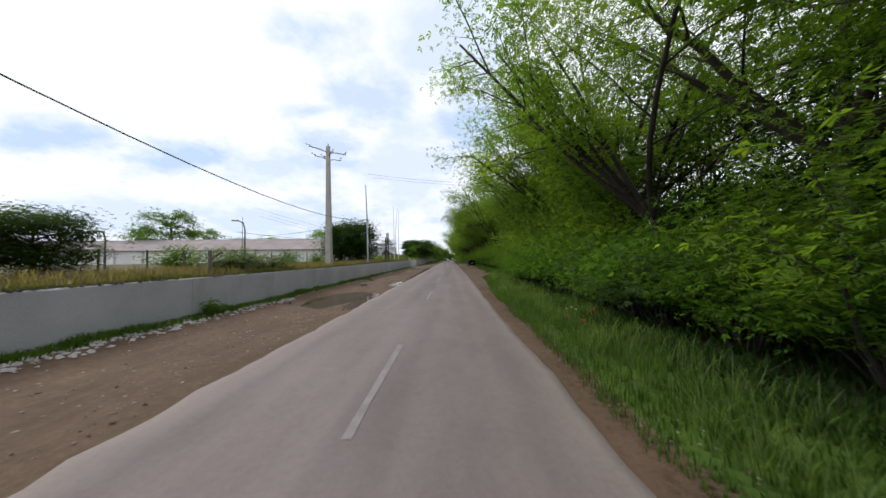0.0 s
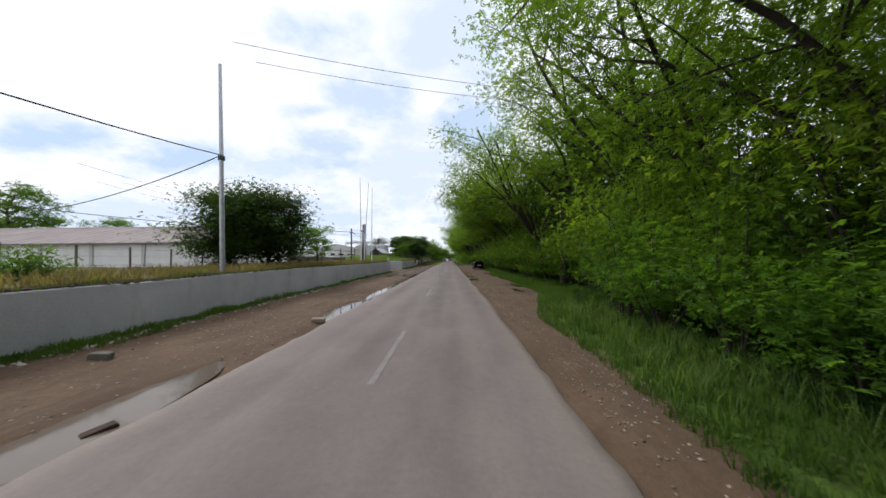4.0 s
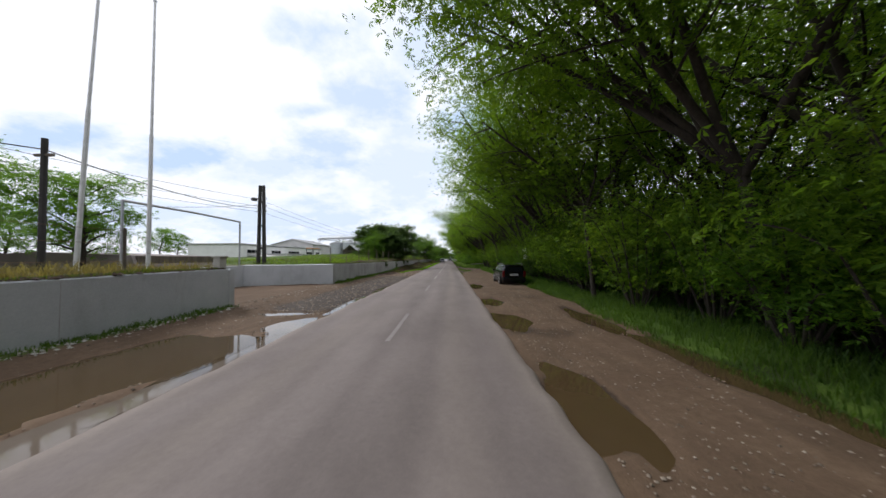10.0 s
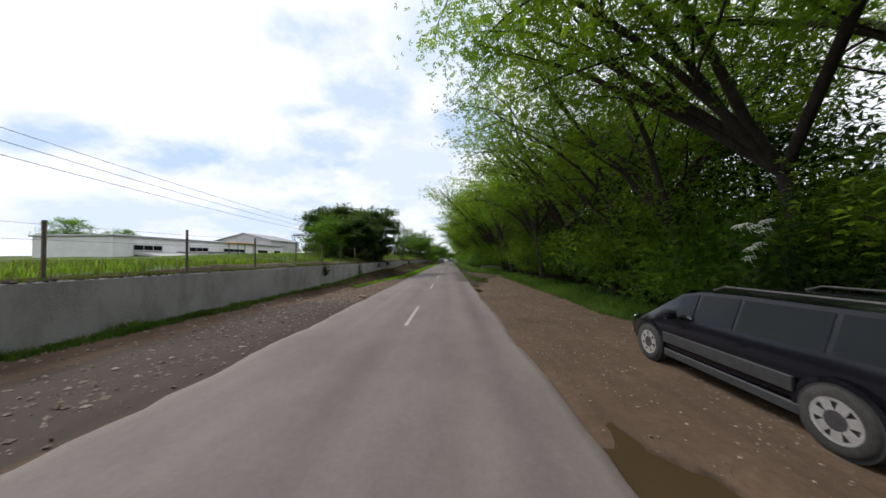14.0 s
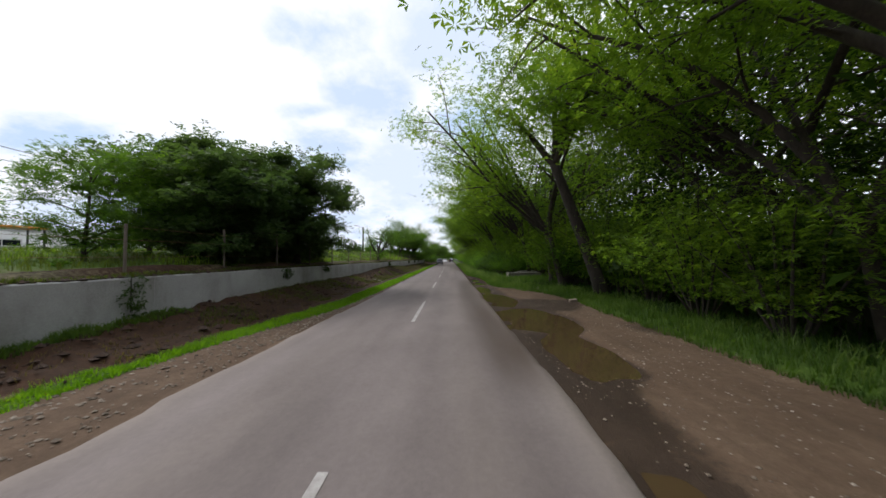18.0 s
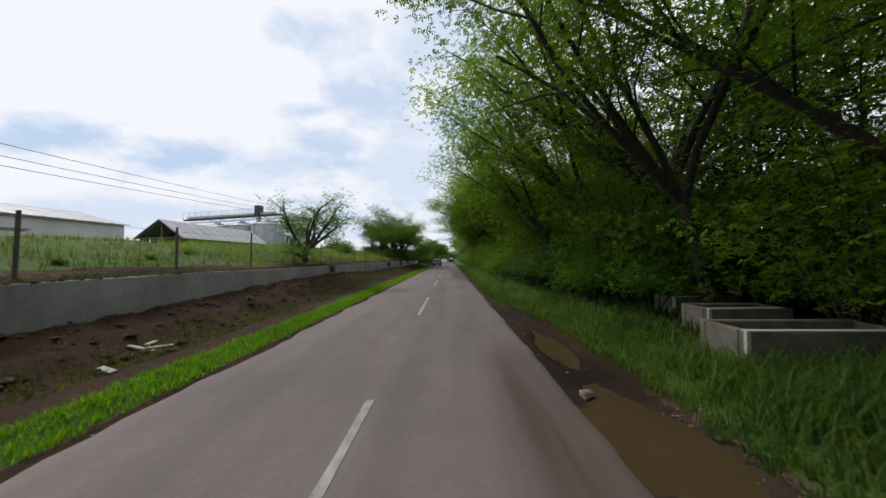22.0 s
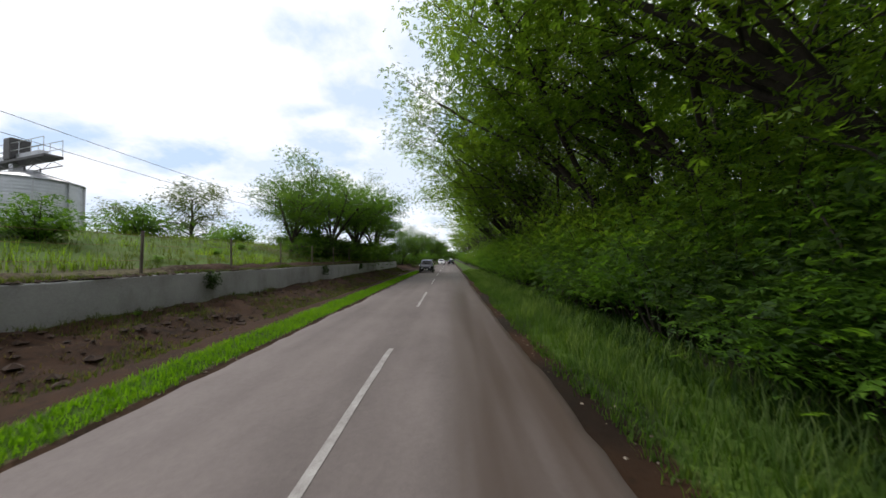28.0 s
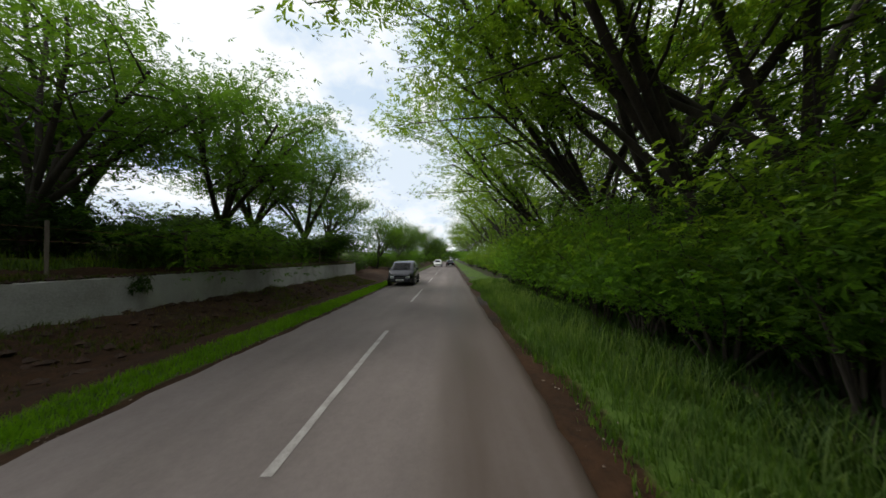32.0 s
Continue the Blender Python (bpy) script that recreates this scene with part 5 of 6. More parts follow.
for s in (-1, 1):
    sl = (R_ - E_) / HX
    ol = [(0, R_), (s * (HX + 0.4), E_ - sl * 0.4), (s * (HX + 0.4), E_ - sl * 0.4 + 0.06), (0, R_ + 0.06)]
    roof = part("roof", prism(ol, -HY - 0.4, HY + 0.4), ROOF_GREY, barn)
    for k in range(12):
        yy = -HY - 0.3 + k * (2 * HY + 0.6) / 11
        part("roof_seam", tube([(0, yy, R_ + 0.07), (s * (HX + 0.4), yy, E_ - sl * 0.4 + 0.07)], 0.025, 4), ROOF_GREY, roof)
    for k in range(6):
        yy = -HY + k * 2 * HY / 5
        part("post", box((s * HX - 0.09, yy - 0.09, -0.2), (s * HX + 0.09, yy + 0.09, E_), 0.015), OLD_WOOD, barn)
        part("brace", tube([(s * HX, yy, E_ - 0.9), (s * (HX - 0.8), yy, E_ + 0.1)], 0.05, 4), OLD_WOOD, barn)
    part("wall_plate", box((s * HX - 0.08, -HY, E_ - 0.12), (s * HX + 0.08, HY, E_), 0.01), OLD_WOOD, barn)
for k in range(6):
    yy = -HY + k * 2 * HY / 5
    part("tie_beam", box((-HX, yy - 0.07, E_ - 0.3), (HX, yy + 0.07, E_ - 0.13), 0.01), OLD_WOOD, barn)
    part("king_post", box((-0.07, yy - 0.07, E_ - 0.13), (0.07, yy + 0.07, R_ - 0.06)), OLD_WOOD, barn)
    for s in (-1, 1):
        part("rafter", tube([(s * HX, yy, E_ - 0.02), (0, yy, R_ - 0.06)], 0.06, 4), OLD_WOOD, barn)
for k in range(28):
    yy = -HY + 0.05 + k * 2 * HY / 28
    part("board", box((-HX - 0.11, yy, -0.1), (-HX - 0.085, yy + 0.34, E_ - 0.12 - 0.25 * rng.random())), OLD_WOOD, barn)
for z in (0.3, 0.7):
    part("rail", box((HX + 0.09, -HY, z), (HX + 0.13, HY, z + 0.13)), OLD_WOOD, barn)
hay = thing("hay_stack", "dark heap of old straw inside the barn", "straw heap", (-28.1, 138, 2.65))
bm = bmesh.new()
bmesh.ops.create_icosphere(bm, subdivisions=3, radius=1)
for v in bm.verts:
    k = 1 + 0.22 * noise.noise(v.co * 2.2)
    v.co = Vector((v.co.x * 1.1 * k, v.co.y * 4.0 * k, max(-0.1, v.co.z * 1.0 * k)))
part("straw", bm, plain("old_straw", (0.05, 0.035, 0.02), (0.14, 0.1, 0.055), 4.0, 0.95, 0, 0.8, 30.0), hay, smooth=True)

# grain silos and their catwalk
CORR = plain("corrugated_silo_steel", (0.34, 0.355, 0.38), (0.5, 0.52, 0.55), 1.2, 0.5, 0.55, 0.2)
silo = thing("silo", "round galvanised grain silo with a conical roof", "silo", (-29.6, 150.5, 2.2), 0, "grain silos")
R0 = 2.35
prof = []
for k in range(49):
    z = -0.2 + 5.4 * k / 48
    prof.append((R0 + 0.01 * (k % 2), z))
part("shell", lathe(prof, 40), CORR, silo, smooth=False)
part("roof", lathe([(R0 + 0.14, 5.16), (R0 + 0.14, 5.22), (0.35, 5.9), (0.35, 6.05), (0.0, 6.1)], 40), GALV, silo)
for k in range(9):
    a = k * math.tau / 9 + 0.1
    c, s = math.cos(a), math.sin(a)
    part("stiffener", box((-0.05, -0.04, -0.2), (0.06, 0.04, 5.2)), GALV, silo).matrix_basis = pose((R0 + 0.06) * c, (R0 + 0.06) * s, 0, 0, 0, math.degrees(a))
    part("roof_rib", tube([((R0 + 0.1) * c, (R0 + 0.1) * s, 5.25), (0.38 * c, 0.38 * s, 5.93)], 0.03, 4), GALV, silo)
m0 = silo.matrix_basis.copy()
copy_thing(silo, pose(-34.9, 152.0, 2.2, 0, 0, 40))
copy_thing(silo, pose(-40.2, 153.5, 2.2, 0, 0, 75))

walkway = thing("catwalk", "steel conveyor catwalk with railings over the silos", "catwalk", (-29.6, 150.5, 8.8), math.degrees(math.atan2(1.5, -5.3)))
part("deck", box((-2.6, -0.45, 0.1), (19.0, 0.45, 0.3), 0.02), DARK_STEEL, walkway)
part("conveyor", box((-1.4, -0.22, 0.42), (18.5, 0.22, 0.75), 0.03), GALV, walkway)
for s in (-1, 1):
    for h in (0.6, 1.15):
        part("handrail", tube([(-2.5, s * 0.43, 0.3 + h), (19, s * 0.43, 0.3 + h)], 0.022, 5), GALV, walkway)
    for k in range(15):
        part("baluster", tube([(-2.5 + 1.53 * k, s * 0.43, 0.25), (-2.5 + 1.53 * k, s * 0.43, 1.45)], 0.02, 5), GALV, walkway)
    part("chord", tube([(-2.6, s * 0.4, -0.35), (19, s * 0.4, -0.35)], 0.035, 5), DARK_STEEL, walkway)
    for k in range(18):
        z0, z1 = (0.1, -0.35) if k % 2 else (-0.35, 0.1)
        part("lattice", tube([(-2.6 + 1.2 * k, s * 0.4, z0), (-1.4 + 1.2 * k, s * 0.4, z1)], 0.022, 4), DARK_STEEL, walkway)
for x in (0.0, 5.6, 11.2, 18.6):
    for s in (-1, 1):
        part("support", tube([(x, s * 0.35, -0.3), (x, s * 0.35, -0.3 - (1.15 if x < 12 else 6.7))], 0.05, 6), DARK_STEEL, walkway)
part("elevator_head", box((1.6, -0.5, 0.3), (2.5, 0.5, 1.9), 0.06), DARK_STEEL, walkway, "dark elevator head box")
part("elevator_leg", box((1.8, -0.3, -6.9), (2.3, 0.3, 0.1), 0.03), GALV, walkway)

# far low houses beyond the field
gabled("farm_house", "far low building with a brown roof", -46, -36, 212, 232, 1.2, 3.4, 5.4, PLASTER, ROOF_SHEET)

# ---- concrete troughs by the wood ----
def trough(x, y, wide, deep, high, turn=0.0):
    c = thing("concrete_trough", "weathered open concrete trough half sunk in the verge", "trough", (x, y, ground_z(x, y)), turn, "concrete troughs")
    part("front_wall", box((0, 0, -0.2), (wide, 0.14, high), 0.02), MOSSY, c)
    part("back_wall", box((0, deep - 0.14, -0.2), (wide, deep, high + 0.02), 0.02), MOSSY, c)
    part("side_wall", box((0, 0.142, -0.2), (0.14, deep - 0.142, high + 0.01), 0.02), MOSSY, c)
    part("side_wall", box((wide - 0.14, 0.142, -0.2), (wide, deep - 0.142, high), 0.02), MOSSY, c)
    part("rim", box((0.01, 0.01, high), (wide * 0.86, 0.12, high + 0.018), 0.006), CONCRETE, c, "pale worn concrete rim")
    part("rim", box((-0.006, -0.006, high * 0.45), (0.06, 0.05, high - 0.002), 0.006), CONCRETE, c, "pale broken corner")
    part("floor_slab", box((0.142, 0.142, -0.2), (wide - 0.142, deep - 0.142, 0.05)), MOSSY, c)


trough(4.2, 106.85, 2.6, 0.9, 0.6, -1)
trough(5.4, 108.95, 1.85, 0.8, 0.56, 1)
trough(6.05, 110.9, 2.1, 0.8, 0.54, 2)

# low earth-roofed store by the entrance
bunker = thing("root_cellar", "low earth-brown cellar roof beside the yard entrance", "cellar", (-23.5, 66.0, 1.35))
part("roof", prism([(-6.0, -0.2), (6.0, -0.2), (5.6, 0.75), (0, 1.0), (-5.6, 0.75)], -3.0, 3.0), ROOF_SHEET, bunker)
part("front_wall", box((5.62, -2.8, -0.2), (5.8, 2.8, 0.72), 0.02), OLD_WOOD, bunker)
gate_post = thing("gate_pier", "square concrete gate pier on the wall's end", "gate pier", (-8.2, 57.0, wall_top(57) - 0.01))
part("pier", box((-0.13, -0.16, -0.02), (0.13, 0.16, 0.42), 0.02), CONCRETE, gate_post)
part("cap", box((-0.17, -0.2, 0.42), (0.17, 0.2, 0.48), 0.015), CONCRETE, gate_post)


# ---- vehicles ----
def wheel(car, x, y, r, out):
    w = part("wheel", tube([(x - 0.09, y, r), (x + 0.09, y, r)], r * 0.3, 12), DARK_STEEL, car)
    bm = bmesh.new()
    prof = [(r * 0.66, -0.09), (r * 0.93, -0.1), (r, -0.06), (r, 0.06), (r * 0.93, 0.1), (r * 0.66, 0.09), (r * 0.66, -0.09)]
    rings = [[bm.verts.new((x + w_, y + q * math.cos(k * math.tau / 28), r + q * math.sin(k * math.tau / 28))) for k in range(28)] for q, w_ in prof]
    for a, b in zip(rings, rings[1:]):
        for k in range(28):
            bm.faces.new((a[k], a[(k + 1) % 28], b[(k + 1) % 28], b[k]))
    part("tyre", bm, TYRE, w, smooth=True)
    bm = bmesh.new()
    xo = x + out * 0.085
    for q0, q1 in ((r * 0.56, r * 0.67), (0.02, r * 0.16)):
        ra = [bm.verts.new((xo, y + q0 * math.cos(k * math.tau / 28), r + q0 * math.sin(k * math.tau / 28))) for k in range(28)]
        rb = [bm.verts.new((xo + out * 0.005, y + q1 * math.cos(k * math.tau / 28), r + q1 * math.sin(k * math.tau / 28))) for k in range(28)]
        for k in range(28):
            bm.faces.new((ra[k], ra[(k + 1) % 28], rb[(k + 1) % 28], rb[k]))
    for k in range(7):
        a = k * math.tau / 7 + 0.2
        c, s = math.cos(a), math.sin(a)
        pts = []
        for q, wd in ((r * 0.12, 0.035), (r * 0.6, 0.05)):
            for sg in (-1, 1):
                pts.append(bm.verts.new((xo + out * 0.004, y + q * c - sg * wd * s, r + q * s + sg * wd * c)))
        bm.faces.new((pts[0], pts[1], pts[3], pts[2]))
    part("rim", bm, ALLOY, w, "bright alloy rim")
    part("brake_disc", tube([(x + out * 0.03, y, r), (x + out * 0.045, y, r)], r * 0.55, 20), DARK_STEEL, w)


def car(name, label, at, turn, paint, L, W, H, kind, rails=False, group=""):
    """A car whose nose points to +y, with lofted body, glass, lamps, plates and wheels."""
    c = thing(name, label, "car", at, turn, group)
    hw = W / 2
    belt, sill = 0.62 * H, 0.24
    rear = -L / 2
    nose = L / 2
    if kind == "wagon":
        prof = [(rear, 0.86, 0.90), (rear + 0.06, 0.90, 0.97), (rear + 0.36, 0.94, 1.0), (rear + 0.95, 0.96, 1.0), (rear + 1.9, 1.0, 1.0), (rear + 2.55, 1.0, 0.985), (rear + 2.95, 1.0, 0.93), (rear + 3.55, 1.0, 0.66)]
        glass0, glass1 = 2, 6
    elif kind == "mpv":
        prof = [(rear, 0.86, 0.85), (rear + 0.08, 0.9, 0.9), (rear + 0.4, 0.94, 0.97), (rear + 1.0, 0.96, 1.0), (rear + 1.9, 1.0, 1.0), (rear + 2.3, 1.0, 0.98), (rear + 2.75, 1.0, 0.9), (rear + 3.5, 1.0, 0.62)]
        glass0, glass1 = 2, 6
    else:
        prof = [(rear, 0.86, 0.62), (rear + 0.1, 0.9, 0.645), (rear + 0.6, 0.94, 0.665), (rear + 1.25, 0.96, 0.93), (rear + 1.9, 1.0, 1.0), (rear + 2.3, 1.0, 1.0), (rear + 2.75, 1.0, 0.94), (rear + 3.4, 1.0, 0.65)]
        glass0, glass1 = 3, 6
    st = []
    for y, f, zr in prof:
        top = max(H * zr, belt + 0.02)
        slim = 0.78 if zr > 0.8 else 0.9
        st.append((y, [(0, sill + 0.02), (hw * f * 0.93, sill), (hw * f, 0.45), (hw * f * 0.985, belt * (1 if zr > 0.7 else 0.97)), (hw * f * slim, top - 0.05), (hw * f * slim * 0.75, top - 0.005), (0, top)]))
    for y, f, z in ((L / 2 - 0.55, 0.95, 0.56), (L / 2 - 0.16, 0.86, 0.5), (L / 2, 0.7, 0.42)):
        t = H * z
        st.append((y, [(0, sill + 0.02), (hw * f * 0.93, sill), (hw * f, 0.45), (hw * f * 0.99, t - 0.1), (hw * f * 0.9, t - 0.02), (hw * f * 0.7, t), (0, t + 0.015)]))
    # the flanks, roof and ends, both sides
    bm = bmesh.new()
    for s in (1, -1):
        mir = [(y, [(x * s, z) for x, z in ring]) for y, ring in st]
        rows = [[bm.verts.new((x, y, z)) for x, z in ring] for y, ring in mir]
        for a, b in zip(rows, rows[1:]):
            for k in range(len(a) - 1):
                bm.faces.new((a[k], b[k], b[k + 1], a[k + 1]) if s > 0 else (a[k + 1], b[k + 1], b[k], a[k]))
        for a, flip in ((rows[0], s > 0), (rows[-1], s < 0)):
            bm.faces.new(a if flip else a[::-1])
    bmesh.ops.remove_doubles(bm, verts=bm.verts, dist=0.0005)
    bmesh.ops.recalc_face_normals(bm, faces=bm.faces)
    part("body", bm, paint, c, smooth=True).data.set_sharp_from_angle(angle=radians(38))
    lerp2 = lambda p, q, t: (p[0] + (q[0] - p[0]) * t, p[1] + (q[1] - p[1]) * t)  # noqa: E731
    for s in (1, -1):
        for i in range(glass0, glass1):
            (y0, r0), (y1, r1) = st[i], st[i + 1]
            bm = bmesh.new()
            g = 0.03
            q = []
            for y, ring, t in ((y0 + g, r0, 0.08), (y1 - g, r1, 0.08), (y1 - g, r1, 0.9), (y0 + g, r0, 0.9)):
                x, z = lerp2(ring[3], ring[4], t)
                q.append(bm.verts.new((s * (x + 0.008), y, z)))
            bm.faces.new(q if s > 0 else q[::-1])
            ext = bmesh.ops.extrude_face_region(bm, geom=list(bm.faces))
            bmesh.ops.translate(bm, vec=(-s * 0.03, 0, 0), verts=[v for v in ext["geom"] if isinstance(v, bmesh.types.BMVert)])
            part("side_window", bm, DIM_GLASS, c)
        # doors' lower trim, mirror, handles, arch rings
        part("side_trim", box((s * hw - 0.03, rear + 1.2, 0.42), (s * hw + 0.018, L / 2 - 1.25, 0.58), 0.008), TRIM, c)
        part("sill", box((s * hw * 0.98 - 0.03, rear + 1.15, 0.2), (s * hw * 0.98 + 0.01, L / 2 - 1.25, 0.31), 0.01), TRIM, c)
        part("mirror", box((s * (hw + 0.02), L / 2 - 1.62, belt + 0.0), (s * (hw + 0.2), L / 2 - 1.5, belt + 0.13), 0.03), paint, c)
        for y in (rear + 1.75, rear + 2.7):
            part("door_handle", box((s * hw - 0.01, y, belt - 0.13), (s * (hw + 0.022), y + 0.16, belt - 0.1), 0.006), paint, c)
        if rails:
            part("roof_rail", tube([(s * hw * 0.72, rear + 0.3, H - 0.03), (s * hw * 0.74, rear + 0.4, H + 0.035), (s * hw * 0.75, rear + 2.2, H + 0.04), (s * hw * 0.74, rear + 2.4, H - 0.03)], 0.018, 6), DARK_STEEL, c)
        part("tail_lamp", box((s * hw * 0.72, rear - 0.02, belt - 0.32), (s * hw * 0.905, rear + 0.1, belt + (0.08 if kind == "wagon" else -0.02)), 0.02), RED_LAMP, c, "red tail lamp")
        part("headlamp", box((s * hw * 0.42, nose - 0.1, 0.5), (s * hw * 0.72, nose + 0.015, 0.64), 0.02), CLEAR_LAMP, c, "clear headlamp")
        for y in (rear + 0.85, rear + 0.85 + 0.61 * L):
            r = 0.31
            bm = bmesh.new()
            ring_a, ring_b = [], []
            for k in range(17):
                a = math.pi * k / 16
                for ring, q, xx in ((ring_a, 0.335, hw + 0.012), (ring_b, 0.385, hw + 0.004)):
                    ring.append(bm.verts.new((s * xx, y + q * math.cos(a), r + q * math.sin(a))))
            for k in range(16):
                bm.faces.new((ring_a[k], ring_a[k + 1], ring_b[k + 1], ring_b[k]))
            part("arch", bm, paint, c)
            part("wheel_well", tube([(s * (hw - 0.12), y, r), (s * (hw + 0.006), y, r)], 0.335, 24), CABLE, c)
            wheel(c, s * (hw - 0.065), y, r, s)
    # end windows, plates and bumpers
    if kind != "sedan":
        y0, r0 = st[0]
        part("rear_window", box((-hw * 0.6, rear - 0.012, belt + 0.05), (hw * 0.6, rear + 0.01, H * 0.86), 0.01), DIM_GLASS, c)
    else:
        bm = bmesh.new()
        (y0, r0), (y1, r1) = st[2], st[3]
        q = [bm.verts.new(p) for p in ((-hw * 0.66, y0 + 0.05, r0[6][1] + 0.03), (hw * 0.66, y0 + 0.05, r0[6][1] + 0.03), (hw * 0.56, y1 - 0.03, r1[6][1] - 0.02), (-hw * 0.56, y1 - 0.03, r1[6][1] - 0.02))]
        bm.faces.new(q)
        bmesh.ops.solidify(bm, geom=list(bm.faces), thickness=-0.02)
        part("rear_window", bm, DIM_GLASS, c)
    bm = bmesh.new()
    (y0, r0), (y1, r1) = st[6], st[7]
    q = [bm.verts.new(p) for p in ((-hw * 0.68, y1 - 0.02, r1[6][1] + 0.03), (hw * 0.68, y1 - 0.02, r1[6][1] + 0.03), (hw * 0.6, y0 + 0.02, r0[6][1] + 0.012), (-hw * 0.6, y0 + 0.02, r0[6][1] + 0.012))]
    bm.faces.new(q)
    bmesh.ops.solidify(bm, geom=list(bm.faces), thickness=0.02)
    part("windscreen", bm, DIM_GLASS, c)
    part("rear_bumper", box((-hw * 0.86, rear - 0.06, 0.28), (hw * 0.86, rear + 0.08, 0.52), 0.03), paint, c)
    part("front_bumper", box((-hw * 0.72, nose - 0.1, 0.24), (hw * 0.72, nose + 0.05, 0.44), 0.03), paint, c)
    part("grille", box((-hw * 0.36, nose - 0.02, 0.5), (hw * 0.36, nose + 0.02, 0.6), 0.01), TRIM, c)
    for y, s in ((rear - 0.062, -1), (nose + 0.052, 1)):
        z0 = 0.62 if (s < 0 and kind == "wagon") else 0.34
        yy = y if z0 < 0.6 else rear - 0.008
        pl = part("number_plate", box((-0.26, yy - 0.01, z0), (0.26, yy + 0.01, z0 + 0.11), 0.004), PLATE, c, "white number plate")
        for k in range(6):
            part("bar", box((-0.2 + 0.07 * k, yy + s * 0.0102, z0 + 0.025), (-0.155 + 0.07 * k, yy + s * 0.013, z0 + 0.085)), CABLE, pl)
    return c


car("estate_car", "black estate car parked on the earth lay-by", (4.28, 69.05, -0.03), -0.6, BLACK_PAINT, 4.4, 1.71, 1.37, "wagon", True)
car("saloon_car", "dark saloon car driving far ahead", (0.15, 214.0, 0.03), 0, BLACK_PAINT, 4.4, 1.74, 1.43, "sedan")
car("compact_van", "dark grey family car in the other lane", (-3.15, 170.0, 0.03), 180, GREY_PAINT, 4.2, 1.75, 1.62, "mpv")
car("hatchback_car", "small white car far down the road", (-2.45, 213.0, 0.03), 180, WHITE_PAINT, 4.1, 1.7, 1.5, "mpv")

# ---- puddles ----
MUD, RAIN = "brown muddy puddle on the earth lay-by", "rain puddle along the road's broken edge"
for k, (x, y, rx, ry, clear) in enumerate(PUDDLES):
    n, vs = 36, []
    for j in range(n):
        a = j * math.tau / n
        q = 1.12 / max(0.3, shore(k, math.cos(a) * rx, math.sin(a) * ry))
        vs.append((max(math.cos(a) * rx * q, ROAD_R - 0.4 - x) if x > 0 else min(math.cos(a) * rx * q, ROAD_L + 0.4 - x), math.sin(a) * ry * q, 0))
    zs = sorted(land_z(x + u * rx, y + v * ry) for u in (-0.9, -0.4, 0.4, 0.9) for v in (-0.9, -0.3, 0.3, 0.9))
    ob = new("puddle", mesh_from("puddle", vs, [tuple(range(n))], CLEAR_WATER if clear else MUD_WATER))
    ob.matrix_basis = pose(x, y, -0.055 - 0.0015 * (k % 5) if x < -4 and 33 < y < 66 else zs[len(zs) // 2] - (0.03 if clear else 0.045))
    tagged(ob, RAIN if clear else MUD, "puddle", "puddles on the shoulders")


# ---- stones, rubble ----
def rocks(name, label, spots, size, mat, z_of=ground_z):
    base = [(1, 0, 0), (-1, 0, 0), (0, 1, 0), (0, -1, 0), (0, 0, 1), (0, 0, -1)]
    tri = [(0, 2, 4), (2, 1, 4), (1, 3, 4), (3, 0, 4), (2, 0, 5), (1, 2, 5), (3, 1, 5), (0, 3, 5)]
    vs, fs = [], []
    for x, y in spots:
        s = size * rng.uniform(0.4, 1.5) ** 1.4
        a = rng.uniform(0, 6.28)
        z = z_of(x, y)
        o = len(vs)
        for p in base:
            k = rng.uniform(0.7, 1.25) * s
            vs.append((x + (p[0] * math.cos(a) - p[1] * math.sin(a)) * k, y + (p[0] * math.sin(a) + p[1] * math.cos(a)) * k * 0.8, z + 0.1 * s + p[2] * k * 0.5))
        fs += [tuple(o + i for i in t) for t in tri]
    return tagged(new(name, mesh_from(name, vs, fs, mat)), label, "stones", kind="stuff")


def layby_spot():
    while True:
        y = rng.uniform(22, 106)
        x = rng.uniform(ROAD_R + 0.15, dirt_right(y) + 0.2)
        if wob(x * 1.5, y, 0.5, 15) > rng.uniform(-0.7, 0.5):
            return x, y


rocks("gravel", "pale gravel and broken stone trodden into the lay-by", [layby_spot() for _ in range(17000)], 0.0155, STONE)
rocks("gravel", "coarse stones along the far shoulder", [(ROAD_L - 0.15 - 3.9 * rng.random() ** 1.2, rng.uniform(0, 84)) for _ in range(7000)], 0.024, STONE)
rocks("gravel", "crumbled grit along the road's right edge", [(ROAD_R + 0.05 + 0.7 * rng.random(), rng.choice((rng.uniform(-2, 24), rng.uniform(104, 165)))) for _ in range(1600)], 0.017, STONE)
rocks("gravel", "grit between the road and the grass bank", [(ROAD_L - 0.05 - 0.35 * rng.random(), rng.uniform(84, 165)) for _ in range(900)], 0.018, STONE)
rocks("clods", "dark clods of turned soil on the bank", [(rng.uniform(-7.9, -5.6), rng.uniform(80, 168)) for _ in range(5200)], 0.03, plain("soil_clod", (0.015, 0.008, 0.005), (0.055, 0.027, 0.015), 9.0, 0.95, 0, 0.4))
rocks("gravel", "pale stones between the road and the grass bank", [(ROAD_L - 0.12 - verge_from(y) * rng.random(), y) for y in (rng.uniform(76, 99) for _ in range(2600))], 0.026, STONE)
rocks("rubble", "dark stones and clods lying in the wet gateway", [(rng.uniform(-8.0, -4.5), rng.uniform(56, 79)) for _ in range(1500)], 0.042, STONE)
SOIL_CLOD = bpy.data.materials["soil_clod"]
